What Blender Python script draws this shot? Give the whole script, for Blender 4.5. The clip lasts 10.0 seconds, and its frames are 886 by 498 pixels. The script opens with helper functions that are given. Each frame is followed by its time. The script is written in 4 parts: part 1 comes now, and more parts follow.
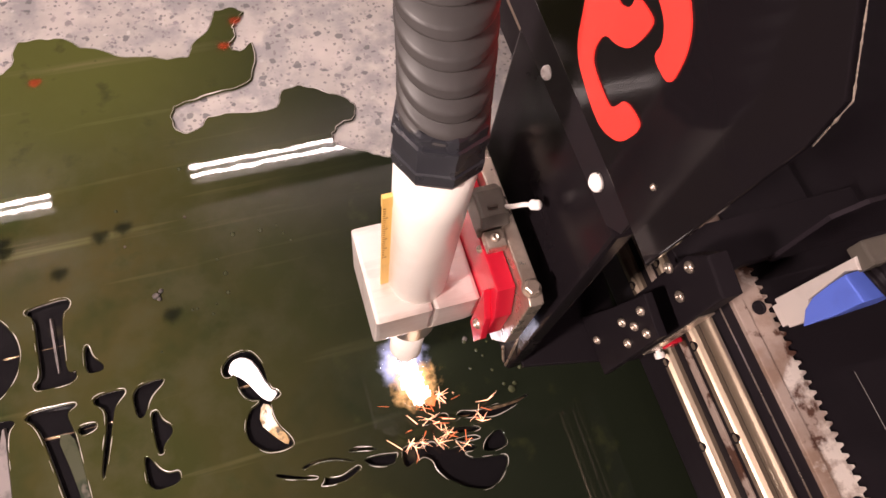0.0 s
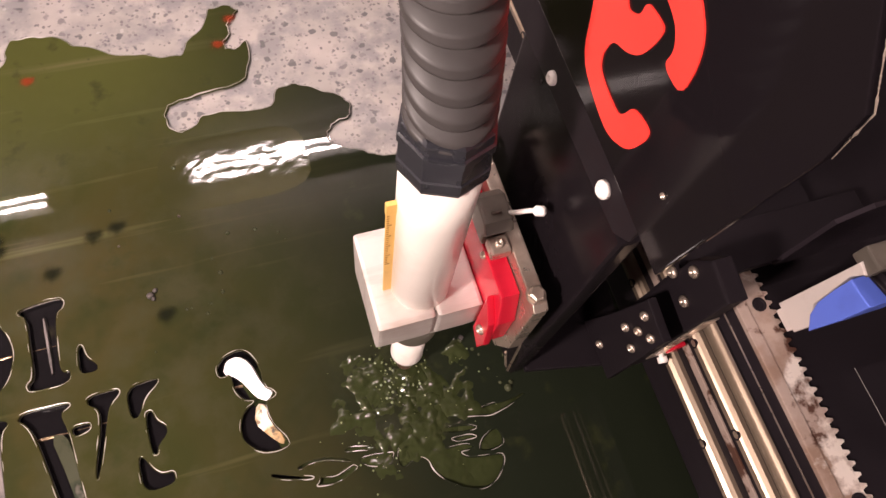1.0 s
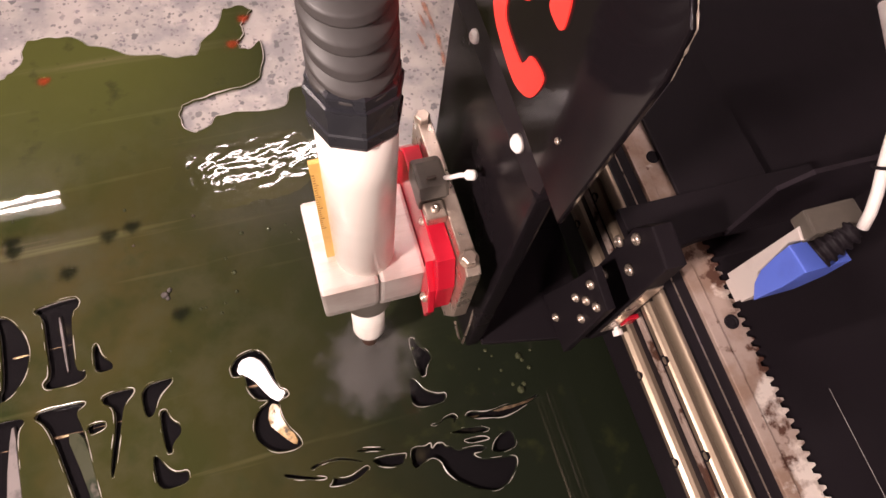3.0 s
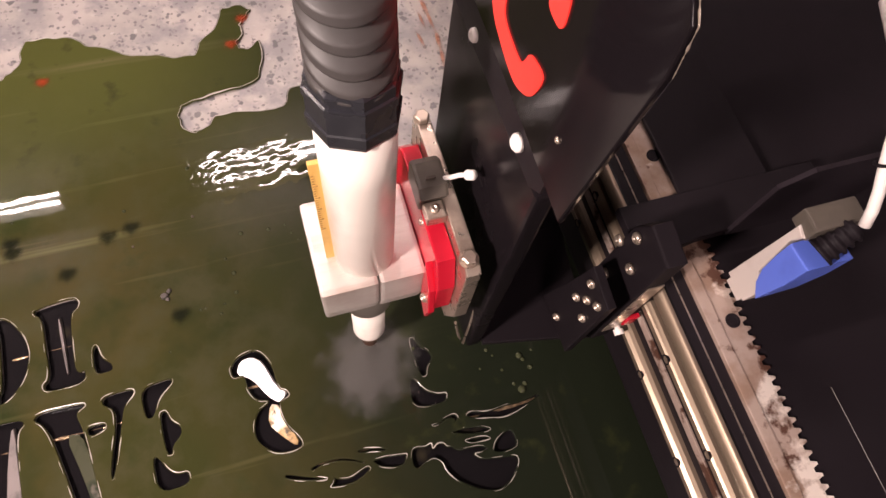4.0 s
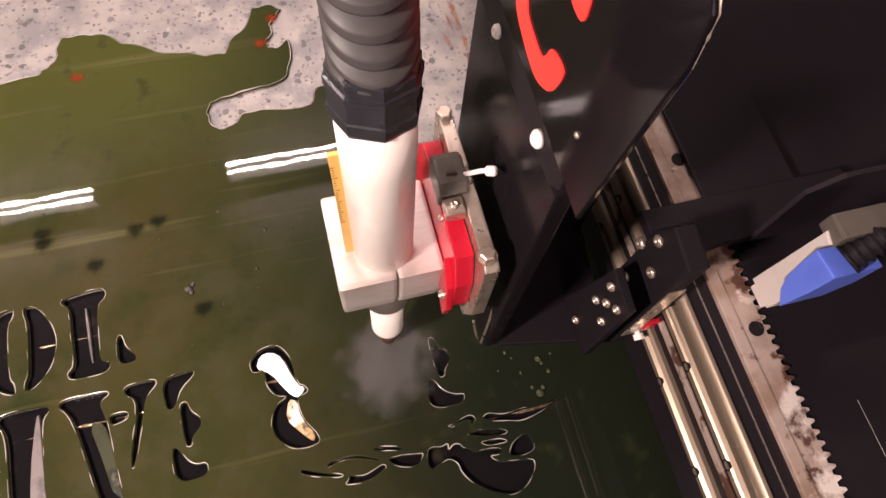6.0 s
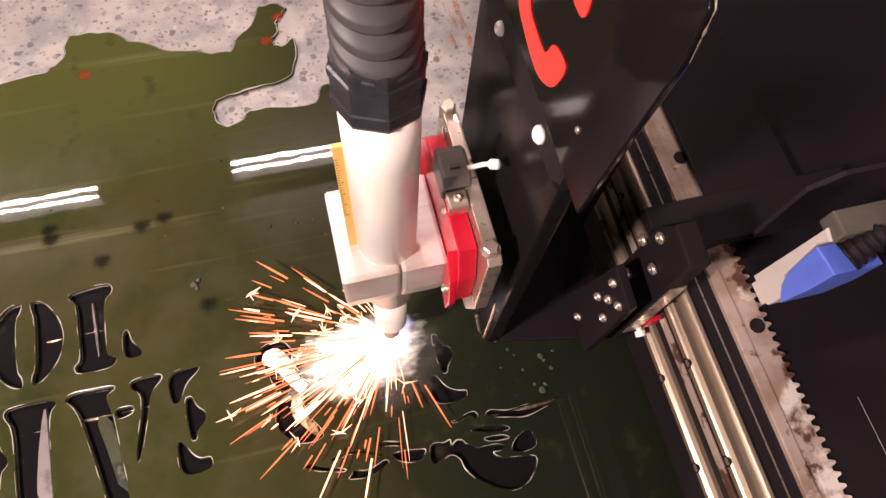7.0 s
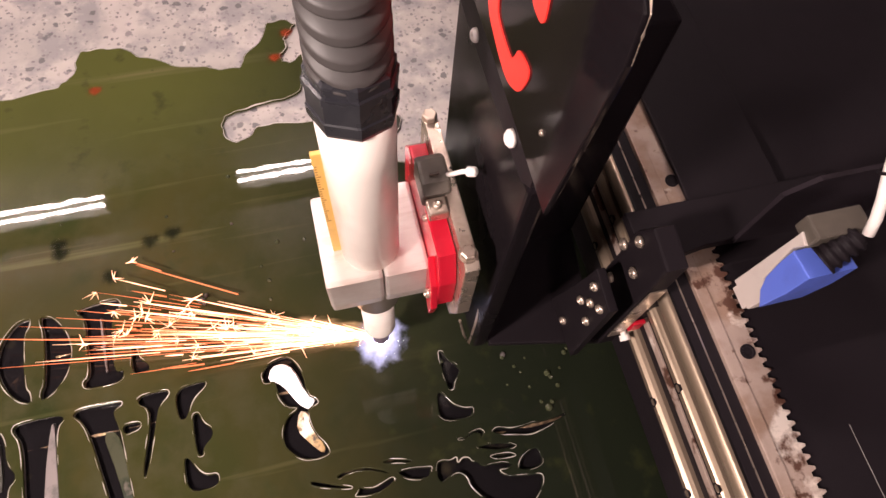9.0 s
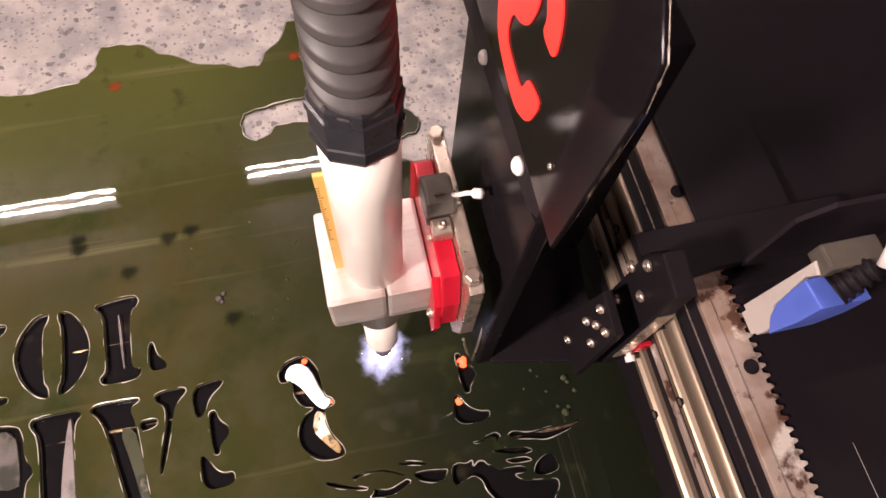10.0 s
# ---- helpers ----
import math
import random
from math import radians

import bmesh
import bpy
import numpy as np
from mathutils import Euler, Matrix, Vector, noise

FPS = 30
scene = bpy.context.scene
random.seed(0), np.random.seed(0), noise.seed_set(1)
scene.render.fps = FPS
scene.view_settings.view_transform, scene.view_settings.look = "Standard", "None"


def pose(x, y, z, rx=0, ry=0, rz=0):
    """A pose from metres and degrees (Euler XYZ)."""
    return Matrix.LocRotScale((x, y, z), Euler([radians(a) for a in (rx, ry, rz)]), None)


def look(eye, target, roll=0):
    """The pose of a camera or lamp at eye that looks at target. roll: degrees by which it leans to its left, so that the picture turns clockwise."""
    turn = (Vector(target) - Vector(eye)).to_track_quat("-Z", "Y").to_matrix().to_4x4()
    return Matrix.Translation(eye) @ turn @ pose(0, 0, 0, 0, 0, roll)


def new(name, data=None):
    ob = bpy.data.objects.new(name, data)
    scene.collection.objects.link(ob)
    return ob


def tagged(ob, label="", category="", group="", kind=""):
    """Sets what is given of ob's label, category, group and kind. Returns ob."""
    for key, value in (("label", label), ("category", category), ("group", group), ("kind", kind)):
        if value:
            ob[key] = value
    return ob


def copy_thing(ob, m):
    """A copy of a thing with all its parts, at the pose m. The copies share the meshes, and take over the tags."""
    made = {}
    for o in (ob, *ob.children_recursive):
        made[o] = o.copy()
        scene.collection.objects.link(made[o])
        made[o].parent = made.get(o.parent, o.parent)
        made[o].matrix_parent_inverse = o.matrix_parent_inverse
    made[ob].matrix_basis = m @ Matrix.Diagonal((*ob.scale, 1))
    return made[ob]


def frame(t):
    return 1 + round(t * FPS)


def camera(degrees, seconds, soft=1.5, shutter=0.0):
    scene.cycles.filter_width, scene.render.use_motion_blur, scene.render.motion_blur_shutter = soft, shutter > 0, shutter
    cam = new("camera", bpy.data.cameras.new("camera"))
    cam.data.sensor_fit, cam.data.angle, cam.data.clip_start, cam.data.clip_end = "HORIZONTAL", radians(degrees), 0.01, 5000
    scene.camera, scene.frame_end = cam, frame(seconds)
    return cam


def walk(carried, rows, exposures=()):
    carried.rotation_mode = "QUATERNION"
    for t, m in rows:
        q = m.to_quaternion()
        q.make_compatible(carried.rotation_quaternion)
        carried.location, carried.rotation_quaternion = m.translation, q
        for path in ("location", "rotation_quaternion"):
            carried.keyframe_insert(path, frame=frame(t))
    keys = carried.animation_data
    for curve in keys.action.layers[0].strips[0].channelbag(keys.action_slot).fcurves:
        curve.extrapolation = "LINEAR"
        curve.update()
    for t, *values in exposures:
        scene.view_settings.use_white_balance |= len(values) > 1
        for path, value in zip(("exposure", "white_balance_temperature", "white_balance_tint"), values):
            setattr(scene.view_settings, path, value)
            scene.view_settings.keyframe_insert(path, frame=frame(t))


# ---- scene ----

# Camera -------------------------------------------------------------------
cam = camera(69.33, 10.0)
walk(cam, [
    (0.0, pose(0.0007, -0.1518, 0.5404, 23.768, -5.553, -16.861)),
    (0.5, pose(0.0007, -0.1523, 0.5392, 23.638, -5.640, -16.896)),
    (1.0, pose(0.0021, -0.1515, 0.5387, 23.681, -5.749, -17.099)),
    (1.5, pose(0.0019, -0.1507, 0.5383, 23.563, -5.446, -17.077)),
    (2.0, pose(0.0009, -0.1498, 0.5407, 23.452, -5.622, -16.936)),
    (2.5, pose(-0.0002, -0.1487, 0.5394, 23.465, -5.127, -16.473)),
    (4.0, pose(0.0004, -0.1472, 0.5370, 23.411, -4.946, -16.714)),
    (4.5, pose(-0.0005, -0.1483, 0.5367, 23.343, -4.624, -16.749)),
    (5.0, pose(0.0000, -0.1500, 0.5373, 23.561, -4.341, -16.268)),
    (5.5, pose(0.0018, -0.1498, 0.5348, 23.715, -3.917, -15.240)),
    (7.0, pose(0.0009, -0.1544, 0.5373, 23.672, -3.373, -14.146)),
    (7.5, pose(0.0026, -0.1545, 0.5385, 23.720, -3.380, -14.266)),
    (8.0, pose(0.0019, -0.1528, 0.5397, 23.911, -3.437, -14.069)),
    (8.5, pose(0.0025, -0.1497, 0.5405, 24.122, -3.161, -14.019)),
    (9.0, pose(0.0001, -0.1480, 0.5413, 24.387, -3.092, -13.795)),
    (9.5, pose(-0.0056, -0.1445, 0.5425, 24.471, -3.229, -13.281)),
    (10.0, pose(-0.0103, -0.1420, 0.5407, 24.201, -3.101, -12.677)),
])

# World and exposure: a dim workshop at night, lit by ceiling tubes and an added lamp ------
world = bpy.data.worlds.new("workshop")
scene.world = world
world.use_nodes = True
world.node_tree.nodes["Background"].inputs[0].default_value = (1.0, 0.82, 0.80, 1)
world.node_tree.nodes["Background"].inputs[1].default_value = 0.16
scene.view_settings.exposure = 0.0
TUBE = 330.0
# unseen lamp added at the left to suit the torch's shading
side_lamp = new("unseen_side_lamp", bpy.data.lights.new("unseen_side_lamp", "AREA"))
side_lamp.data.shape, side_lamp.data.size, side_lamp.data.size_y = "RECTANGLE", 0.08, 0.06
side_lamp.data.energy, side_lamp.data.color = 13.0, (1.0, 0.81, 0.75)
side_lamp.matrix_basis = look((-0.54, -0.28, 0.74), (0.03, -0.02, 0.15))


# Materials ------------------------------------------------------------------
def material(name, color, rough=0.5, metal=0.0, spec=0.5, coat=0.0, ior=1.5):
    """A node material; returns it with its tree and shader."""
    m = bpy.data.materials.new(name)
    m.use_nodes = True
    b = m.node_tree.nodes["Principled BSDF"]
    b.inputs["Base Color"].default_value = (*color, 1)
    b.inputs["Roughness"].default_value = rough
    b.inputs["Metallic"].default_value = metal
    b.inputs["Specular IOR Level"].default_value = spec
    b.inputs["Coat Weight"].default_value = coat
    b.inputs["IOR"].default_value = ior
    return m


def node(m, kind, **values):
    n = m.node_tree.nodes.new(kind)
    for k, v in values.items():
        n.inputs[k].default_value = v
    return n


def link(m, a, out, b, inp):
    m.node_tree.links.new(a.outputs[out], b.inputs[inp])


def shader(m):
    return m.node_tree.nodes["Principled BSDF"]


def coords(m, scale=(1, 1, 1), space="Object"):
    tc = node(m, "ShaderNodeTexCoord")
    mp = node(m, "ShaderNodeMapping")
    mp.inputs["Scale"].default_value = scale
    link(m, tc, space, mp, "Vector")
    return mp


def grain(m, scale, lo, hi, color, detail=4.0, stretch=(1, 1, 1), rough=0.6):
    """Blends colour into the base through a noise mask between lo and hi."""
    b = shader(m)
    mp = coords(m, stretch)
    n = node(m, "ShaderNodeTexNoise", Scale=scale, Detail=detail, Roughness=rough)
    link(m, mp, "Vector", n, "Vector")
    r = node(m, "ShaderNodeMapRange")
    r.inputs["From Min"].default_value, r.inputs["From Max"].default_value = lo, hi
    link(m, n, "Fac", r, "Value")
    mix = node(m, "ShaderNodeMix")
    mix.data_type = "RGBA"
    old = b.inputs["Base Color"]
    if old.is_linked:
        m.node_tree.links.new(old.links[0].from_socket, mix.inputs["A"])
        src = old.links[0].from_socket
        m.node_tree.links.new(src, mix.inputs[6])
    else:
        mix.inputs[6].default_value = old.default_value
    mix.inputs[7].default_value = (*color, 1)
    link(m, r, "Result", mix, 0)
    m.node_tree.links.new(mix.outputs[2], b.inputs["Base Color"])
    return r


def bumpy(m, scale, strength, dist=0.001, stretch=(1, 1, 1), detail=3.0):
    b = shader(m)
    mp = coords(m, stretch)
    n = node(m, "ShaderNodeTexNoise", Scale=scale, Detail=detail)
    link(m, mp, "Vector", n, "Vector")
    bp = node(m, "ShaderNodeBump", Strength=strength, Distance=dist)
    link(m, n, "Fac", bp, "Height")
    if b.inputs["Normal"].is_linked:
        m.node_tree.links.new(b.inputs["Normal"].links[0].from_socket, bp.inputs["Normal"])
    link(m, bp, "Normal", b, "Normal")


def rough_noise(m, scale, lo, hi, stretch=(1, 1, 1)):
    b = shader(m)
    mp = coords(m, stretch)
    n = node(m, "ShaderNodeTexNoise", Scale=scale, Detail=5.0)
    link(m, mp, "Vector", n, "Vector")
    r = node(m, "ShaderNodeMapRange")
    r.inputs["From Min"].default_value, r.inputs["From Max"].default_value = 0.3, 0.7
    r.inputs["To Min"].default_value, r.inputs["To Max"].default_value = lo, hi
    link(m, n, "Fac", r, "Value")
    link(m, r, "Result", b, "Roughness")


def glowing(name, color, strength):
    m = material(name, (0.02, 0.02, 0.02))
    b = shader(m)
    b.inputs["Emission Color"].default_value = (*color, 1)
    b.inputs["Emission Strength"].default_value = strength
    return m


M_PLATE = material("mill_scale_steel", (0.34, 0.31, 0.29), 0.5, 0.15)
grain(M_PLATE, 14, 0.40, 0.62, (0.44, 0.39, 0.365), 3)
grain(M_PLATE, 24, 0.45, 0.60, (0.25, 0.235, 0.235), 4)
grain(M_PLATE, 110, 0.62, 0.70, (0.22, 0.20, 0.21), 2)
grain(M_PLATE, 48, 0.66, 0.71, (0.12, 0.11, 0.12), 3)
grain(M_PLATE, 30, 0.72, 0.78, (0.42, 0.12, 0.05), 2)
rough_noise(M_PLATE, 40, 0.38, 0.65)
bumpy(M_PLATE, 260, 0.25, 0.0006)

def flecks(m, scale, size, share, color):
    """Small sharp chips of another colour, each with its own outline."""
    b = shader(m)
    mp = coords(m, (1, 1, 1))
    n = node(m, "ShaderNodeTexNoise", Scale=scale * 1.7, Detail=2.0)
    link(m, mp, "Vector", n, "Vector")
    v = node(m, "ShaderNodeTexVoronoi", Scale=scale)
    link(m, mp, "Vector", v, "Vector")
    add = node(m, "ShaderNodeMath")
    add.operation = "MULTIPLY_ADD"
    add.inputs[1].default_value = 0.9
    link(m, n, "Fac", add, 0)
    link(m, v, "Distance", add, 2)
    r = node(m, "ShaderNodeMapRange")
    r.inputs["From Min"].default_value, r.inputs["From Max"].default_value = size + 0.45, size + 0.37
    link(m, add, "Value", r, "Value")
    sep = node(m, "ShaderNodeSeparateColor")
    link(m, v, "Color", sep, "Color")
    pick = node(m, "ShaderNodeMapRange")
    pick.inputs["From Min"].default_value, pick.inputs["From Max"].default_value = 1 - share, 1 - share + 0.25
    link(m, sep, "Red", pick, "Value")
    mul = node(m, "ShaderNodeMath")
    mul.operation = "MULTIPLY"
    link(m, r, "Result", mul, 0)
    link(m, pick, "Result", mul, 1)
    mix = node(m, "ShaderNodeMix")
    mix.data_type = "RGBA"
    old = b.inputs["Base Color"]
    m.node_tree.links.new(old.links[0].from_socket, mix.inputs[6])
    mix.inputs[7].default_value = (*color, 1)
    link(m, mul, "Value", mix, 0)
    m.node_tree.links.new(mix.outputs[2], b.inputs["Base Color"])


def axis_tint(m, axis, lo, hi, color, waver=0.10, scale=7.0):
    """Blends the base towards colour along one axis of the place, with a wavering bound; also paints shade."""
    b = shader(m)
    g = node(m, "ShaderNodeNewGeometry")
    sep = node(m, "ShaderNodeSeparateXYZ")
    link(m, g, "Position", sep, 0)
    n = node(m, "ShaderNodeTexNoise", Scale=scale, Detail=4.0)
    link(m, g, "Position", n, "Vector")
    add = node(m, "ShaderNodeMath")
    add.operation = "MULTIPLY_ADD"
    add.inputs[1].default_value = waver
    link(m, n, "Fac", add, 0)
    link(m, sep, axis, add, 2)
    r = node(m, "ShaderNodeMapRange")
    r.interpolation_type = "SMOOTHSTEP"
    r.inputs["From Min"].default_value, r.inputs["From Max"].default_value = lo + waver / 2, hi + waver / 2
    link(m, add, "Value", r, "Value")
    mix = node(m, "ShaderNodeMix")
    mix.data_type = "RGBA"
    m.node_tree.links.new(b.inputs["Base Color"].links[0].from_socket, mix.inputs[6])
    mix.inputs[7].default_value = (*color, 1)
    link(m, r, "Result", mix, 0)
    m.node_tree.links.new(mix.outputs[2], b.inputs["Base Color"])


flecks(M_PLATE, 80, 0.31, 0.5, (0.13, 0.12, 0.125))
flecks(M_PLATE, 190, 0.34, 0.5, (0.17, 0.155, 0.155))
flecks(M_PLATE, 130, 0.28, 0.12, (0.55, 0.50, 0.48))

M_WATER = material("murky_shaded_water_film", (0.034, 0.036, 0.012), 0.02, 0, 0.5, 0, 1.36)
grain(M_WATER, 5, 0.40, 0.62, (0.052, 0.044, 0.016), 3)
grain(M_WATER, 9, 0.50, 0.70, (0.021, 0.028, 0.010), 4)
grain(M_WATER, 22, 0.46, 0.66, (0.050, 0.048, 0.022), 5)
axis_tint(M_WATER, "Y", 0.12, 0.36, (0.072, 0.078, 0.021))
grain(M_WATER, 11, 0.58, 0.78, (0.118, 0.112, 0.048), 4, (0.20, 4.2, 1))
# shade towards the gantry, painted into the film's colour
axis_tint(M_WATER, "X", -0.17, 0.13, (0.012, 0.015, 0.009), 0.12, 5.0)
grain(M_WATER, 28, 0.60, 0.78, (0.032, 0.036, 0.014), 4)
grain(M_WATER, 42, 0.76, 0.80, (0.014, 0.017, 0.008), 2)
grain(M_WATER, 7, 0.76, 0.80, (0.30, 0.08, 0.03), 2)
bumpy(M_WATER, 9, 0.035, 0.0012, detail=1.0)
bumpy(M_WATER, 55, 0.09, 0.0003, detail=1.0)

M_CHOP = material("choppy_water", (0.040, 0.040, 0.015), 0.055, 0, 0.5, 0, 1.36)
grain(M_CHOP, 9, 0.45, 0.65, (0.050, 0.048, 0.017), 3)
bumpy(M_CHOP, 120, 0.12, 0.0003, detail=2.0)

M_POOL = material("dark_tank_water", (0.008, 0.007, 0.008), 0.05, 0, 0.5, 0, 1.33)
bumpy(M_POOL, 35, 0.35, 0.002, detail=1.0)
grain(M_POOL, 25, 0.60, 0.75, (0.035, 0.030, 0.018), 3)

M_SLUG = material("wet_cut_steel", (0.10, 0.085, 0.080), 0.62, 0.0, 0.3)
grain(M_SLUG, 60, 0.45, 0.70, (0.04, 0.042, 0.028), 4)
grain(M_SLUG, 34, 0.50, 0.60, (0.022, 0.022, 0.016), 5)
bumpy(M_SLUG, 70, 0.3, 0.001)

M_PALE_SLUG = material("wet_grey_steel", (0.20, 0.17, 0.165), 0.4, 0.2)
grain(M_PALE_SLUG, 50, 0.52, 0.66, (0.10, 0.09, 0.085), 4)
bumpy(M_PALE_SLUG, 80, 0.3, 0.001)
M_ALGAE_SLUG = material("algae_coated_steel", (0.050, 0.052, 0.030), 0.2, 0.0)
grain(M_ALGAE_SLUG, 30, 0.48, 0.62, (0.020, 0.026, 0.014), 5)
grain(M_ALGAE_SLUG, 45, 0.62, 0.70, (0.12, 0.10, 0.08), 3)
bumpy(M_ALGAE_SLUG, 60, 0.4, 0.001)

# the lamp's reflection on this slug is put into a near-white base
M_GLINT_SLUG = material("slug_with_lamp_glint", (0.80, 0.74, 0.76), 0.3, 0.2)
grain(M_GLINT_SLUG, 60, 0.66, 0.80, (0.40, 0.26, 0.12), 3)
bumpy(M_GLINT_SLUG, 40, 0.2, 0.001)

# pale base carries on the reflection; the rust is the slug's own
M_GOLD_SLUG = material("rusty_slug_with_glint", (0.72, 0.62, 0.52), 0.3, 0.3)
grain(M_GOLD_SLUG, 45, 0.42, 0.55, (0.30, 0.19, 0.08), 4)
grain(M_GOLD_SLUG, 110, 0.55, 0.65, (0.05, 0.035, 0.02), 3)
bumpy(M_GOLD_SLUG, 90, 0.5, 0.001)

M_SLAT = material("burnt_slat", (0.22, 0.15, 0.10), 0.2, 0.6)
grain(M_SLAT, 80, 0.5, 0.62, (0.50, 0.36, 0.22), 3)

M_TORCH = material("ivory_torch_plastic", (0.80, 0.74, 0.68), 0.22)
grain(M_TORCH, 30, 0.5, 0.8, (0.72, 0.63, 0.56), 4)
bumpy(M_TORCH, 400, 0.05, 0.0003)
M_ALU = material("machined_aluminium", (0.72, 0.66, 0.62), 0.42, 0.55)
grain(M_ALU, 20, 0.5, 0.75, (0.55, 0.46, 0.42), 4, (1, 6, 1))
rough_noise(M_ALU, 90, 0.32, 0.55, (1, 8, 8))
bumpy(M_ALU, 300, 0.12, 0.0003, (0.2, 4, 4))
M_STEEL = material("worn_bright_steel", (0.52, 0.43, 0.36), 0.32, 0.8)
grain(M_STEEL, 60, 0.52, 0.72, (0.36, 0.27, 0.21), 4)
rough_noise(M_STEEL, 120, 0.2, 0.45)
M_RAIL = material("ground_guide_rail", (0.33, 0.255, 0.19), 0.38, 0.7)
grain(M_RAIL, 30, 0.5, 0.8, (0.36, 0.27, 0.19), 3, (6, 0.2, 6))
rough_noise(M_RAIL, 60, 0.28, 0.48, (8, 0.3, 8))
M_RACK = material("rusty_rack_steel", (0.44, 0.34, 0.29), 0.5, 0.35)
grain(M_RACK, 20, 0.46, 0.60, (0.30, 0.20, 0.15), 5)
grain(M_RACK, 36, 0.54, 0.59, (0.10, 0.045, 0.03), 5)
grain(M_RACK, 17, 0.57, 0.62, (0.78, 0.69, 0.62), 7)
bumpy(M_RACK, 300, 0.3, 0.0005)
M_BLACK = material("gloss_black_paint", (0.022, 0.017, 0.021), 0.12, 0, 0.5, 0, 1.6)
grain(M_BLACK, 12, 0.55, 0.8, (0.018, 0.014, 0.017), 4)
rough_noise(M_BLACK, 20, 0.10, 0.2)
M_SATIN = material("satin_black_paint", (0.0118, 0.009, 0.0112), 0.5, 0, 0.12)
rough_noise(M_SATIN, 25, 0.45, 0.6)
M_PANEL = material("dulled_black_paint", (0.009, 0.007, 0.0085), 0.22, 0, 0.04)
rough_noise(M_PANEL, 30, 0.15, 0.3)
M_SHIELD = material("black_sheet_paint", (0.0075, 0.0058, 0.007), 0.1, 0, 0.10, 0, 1.5)
grain(M_SHIELD, 12, 0.55, 0.8, (0.007, 0.0055, 0.0065), 4)
rough_noise(M_SHIELD, 20, 0.05, 0.12)
M_HOSE = material("black_corrugated_rubber", (0.046, 0.041, 0.040), 0.48, 0, 0.4)
grain(M_HOSE, 45, 0.5, 0.75, (0.056, 0.050, 0.048), 4)
bumpy(M_HOSE, 500, 0.1, 0.0003)
M_NUT = material("black_moulded_plastic", (0.020, 0.020, 0.025), 0.3)
grain(M_NUT, 60, 0.5, 0.75, (0.030, 0.030, 0.035), 4)
rough_noise(M_NUT, 70, 0.22, 0.4)
M_RED = material("red_anodised_mount", (0.56, 0.012, 0.034), 0.25, 0.2)
grain(M_RED, 40, 0.55, 0.8, (0.40, 0.010, 0.024), 4)
M_LOGO = material("red_vinyl_sticker", (0.93, 0.045, 0.035), 0.4)
grain(M_LOGO, 8, 0.5, 0.8, (0.86, 0.040, 0.032), 3)
M_TAG = material("yellow_rule_strip", (0.66, 0.40, 0.11), 0.5)
grain(M_TAG, 50, 0.55, 0.8, (0.52, 0.30, 0.08), 4)
M_TICK = material("brown_print", (0.30, 0.17, 0.05), 0.6)
M_INK = material("dark_print", (0.06, 0.04, 0.03), 0.6)
M_GREY = material("warm_grey_plastic", (0.52, 0.46, 0.43), 0.45)
grain(M_GREY, 60, 0.55, 0.8, (0.42, 0.36, 0.33), 4)
M_BLUE = material("blue_plastic", (0.10, 0.16, 0.62), 0.4)
grain(M_BLUE, 50, 0.5, 0.8, (0.085, 0.13, 0.52), 3)
M_CABLE = material("white_cable", (0.82, 0.76, 0.72), 0.45)
M_CLIP = material("dark_grey_plastic", (0.085, 0.072, 0.06), 0.4)
grain(M_CLIP, 60, 0.5, 0.8, (0.12, 0.10, 0.08), 3)
M_COPPER = material("scorched_copper", (0.16, 0.08, 0.05), 0.45, 0.6)
grain(M_COPPER, 150, 0.5, 0.7, (0.06, 0.04, 0.03), 3)
M_FOAM_GLINT = material("foam_and_glints", (0.24, 0.28, 0.15), 0.12)
M_FILM = material("bubble_film", (0.050, 0.056, 0.028), 0.04, 0, 0.8)
# pale colour in place of the highlights on the water's rims
M_GLINT = material("pale_glint_bead", (0.60, 0.55, 0.50), 0.25, 0.3)
M_BUBBLE = material("froth_water", (0.029, 0.035, 0.013), 0.03, 0, 0.6, 0, 1.36)
M_DARK = material("dark_workshop_floor", (0.034, 0.026, 0.033), 0.7)
grain(M_DARK, 5, 0.5, 0.8, (0.042, 0.033, 0.040), 4)
M_WALL = material("pale_bounce_wall", (0.68, 0.62, 0.61), 0.8)
grain(M_WALL, 3, 0.5, 0.8, (0.60, 0.55, 0.54), 4)
M_CEIL = material("dim_workshop_ceiling", (0.24, 0.22, 0.215), 0.8)
grain(M_CEIL, 2, 0.4, 0.7, (0.20, 0.185, 0.18), 4)
M_CASE = material("grey_lamp_case", (0.03, 0.03, 0.03), 0.6)
M_TUBE = glowing("lamp_tube", (1.0, 0.80, 0.765), TUBE)
M_SPARK = glowing("hot_spark", (1.0, 0.20, 0.06), 1.9)
M_SPARK_HOT = glowing("white_hot_spark", (1.0, 0.46, 0.27), 4.6)
M_FIRE = glowing("white_hot_flame", (1.0, 0.62, 0.42), 6.0)
M_EMBER = glowing("red_ember", (1.0, 0.09, 0.03), 4.0)
M_ARC = glowing("plasma_arc_core", (0.85, 0.80, 1.0), 30.0)


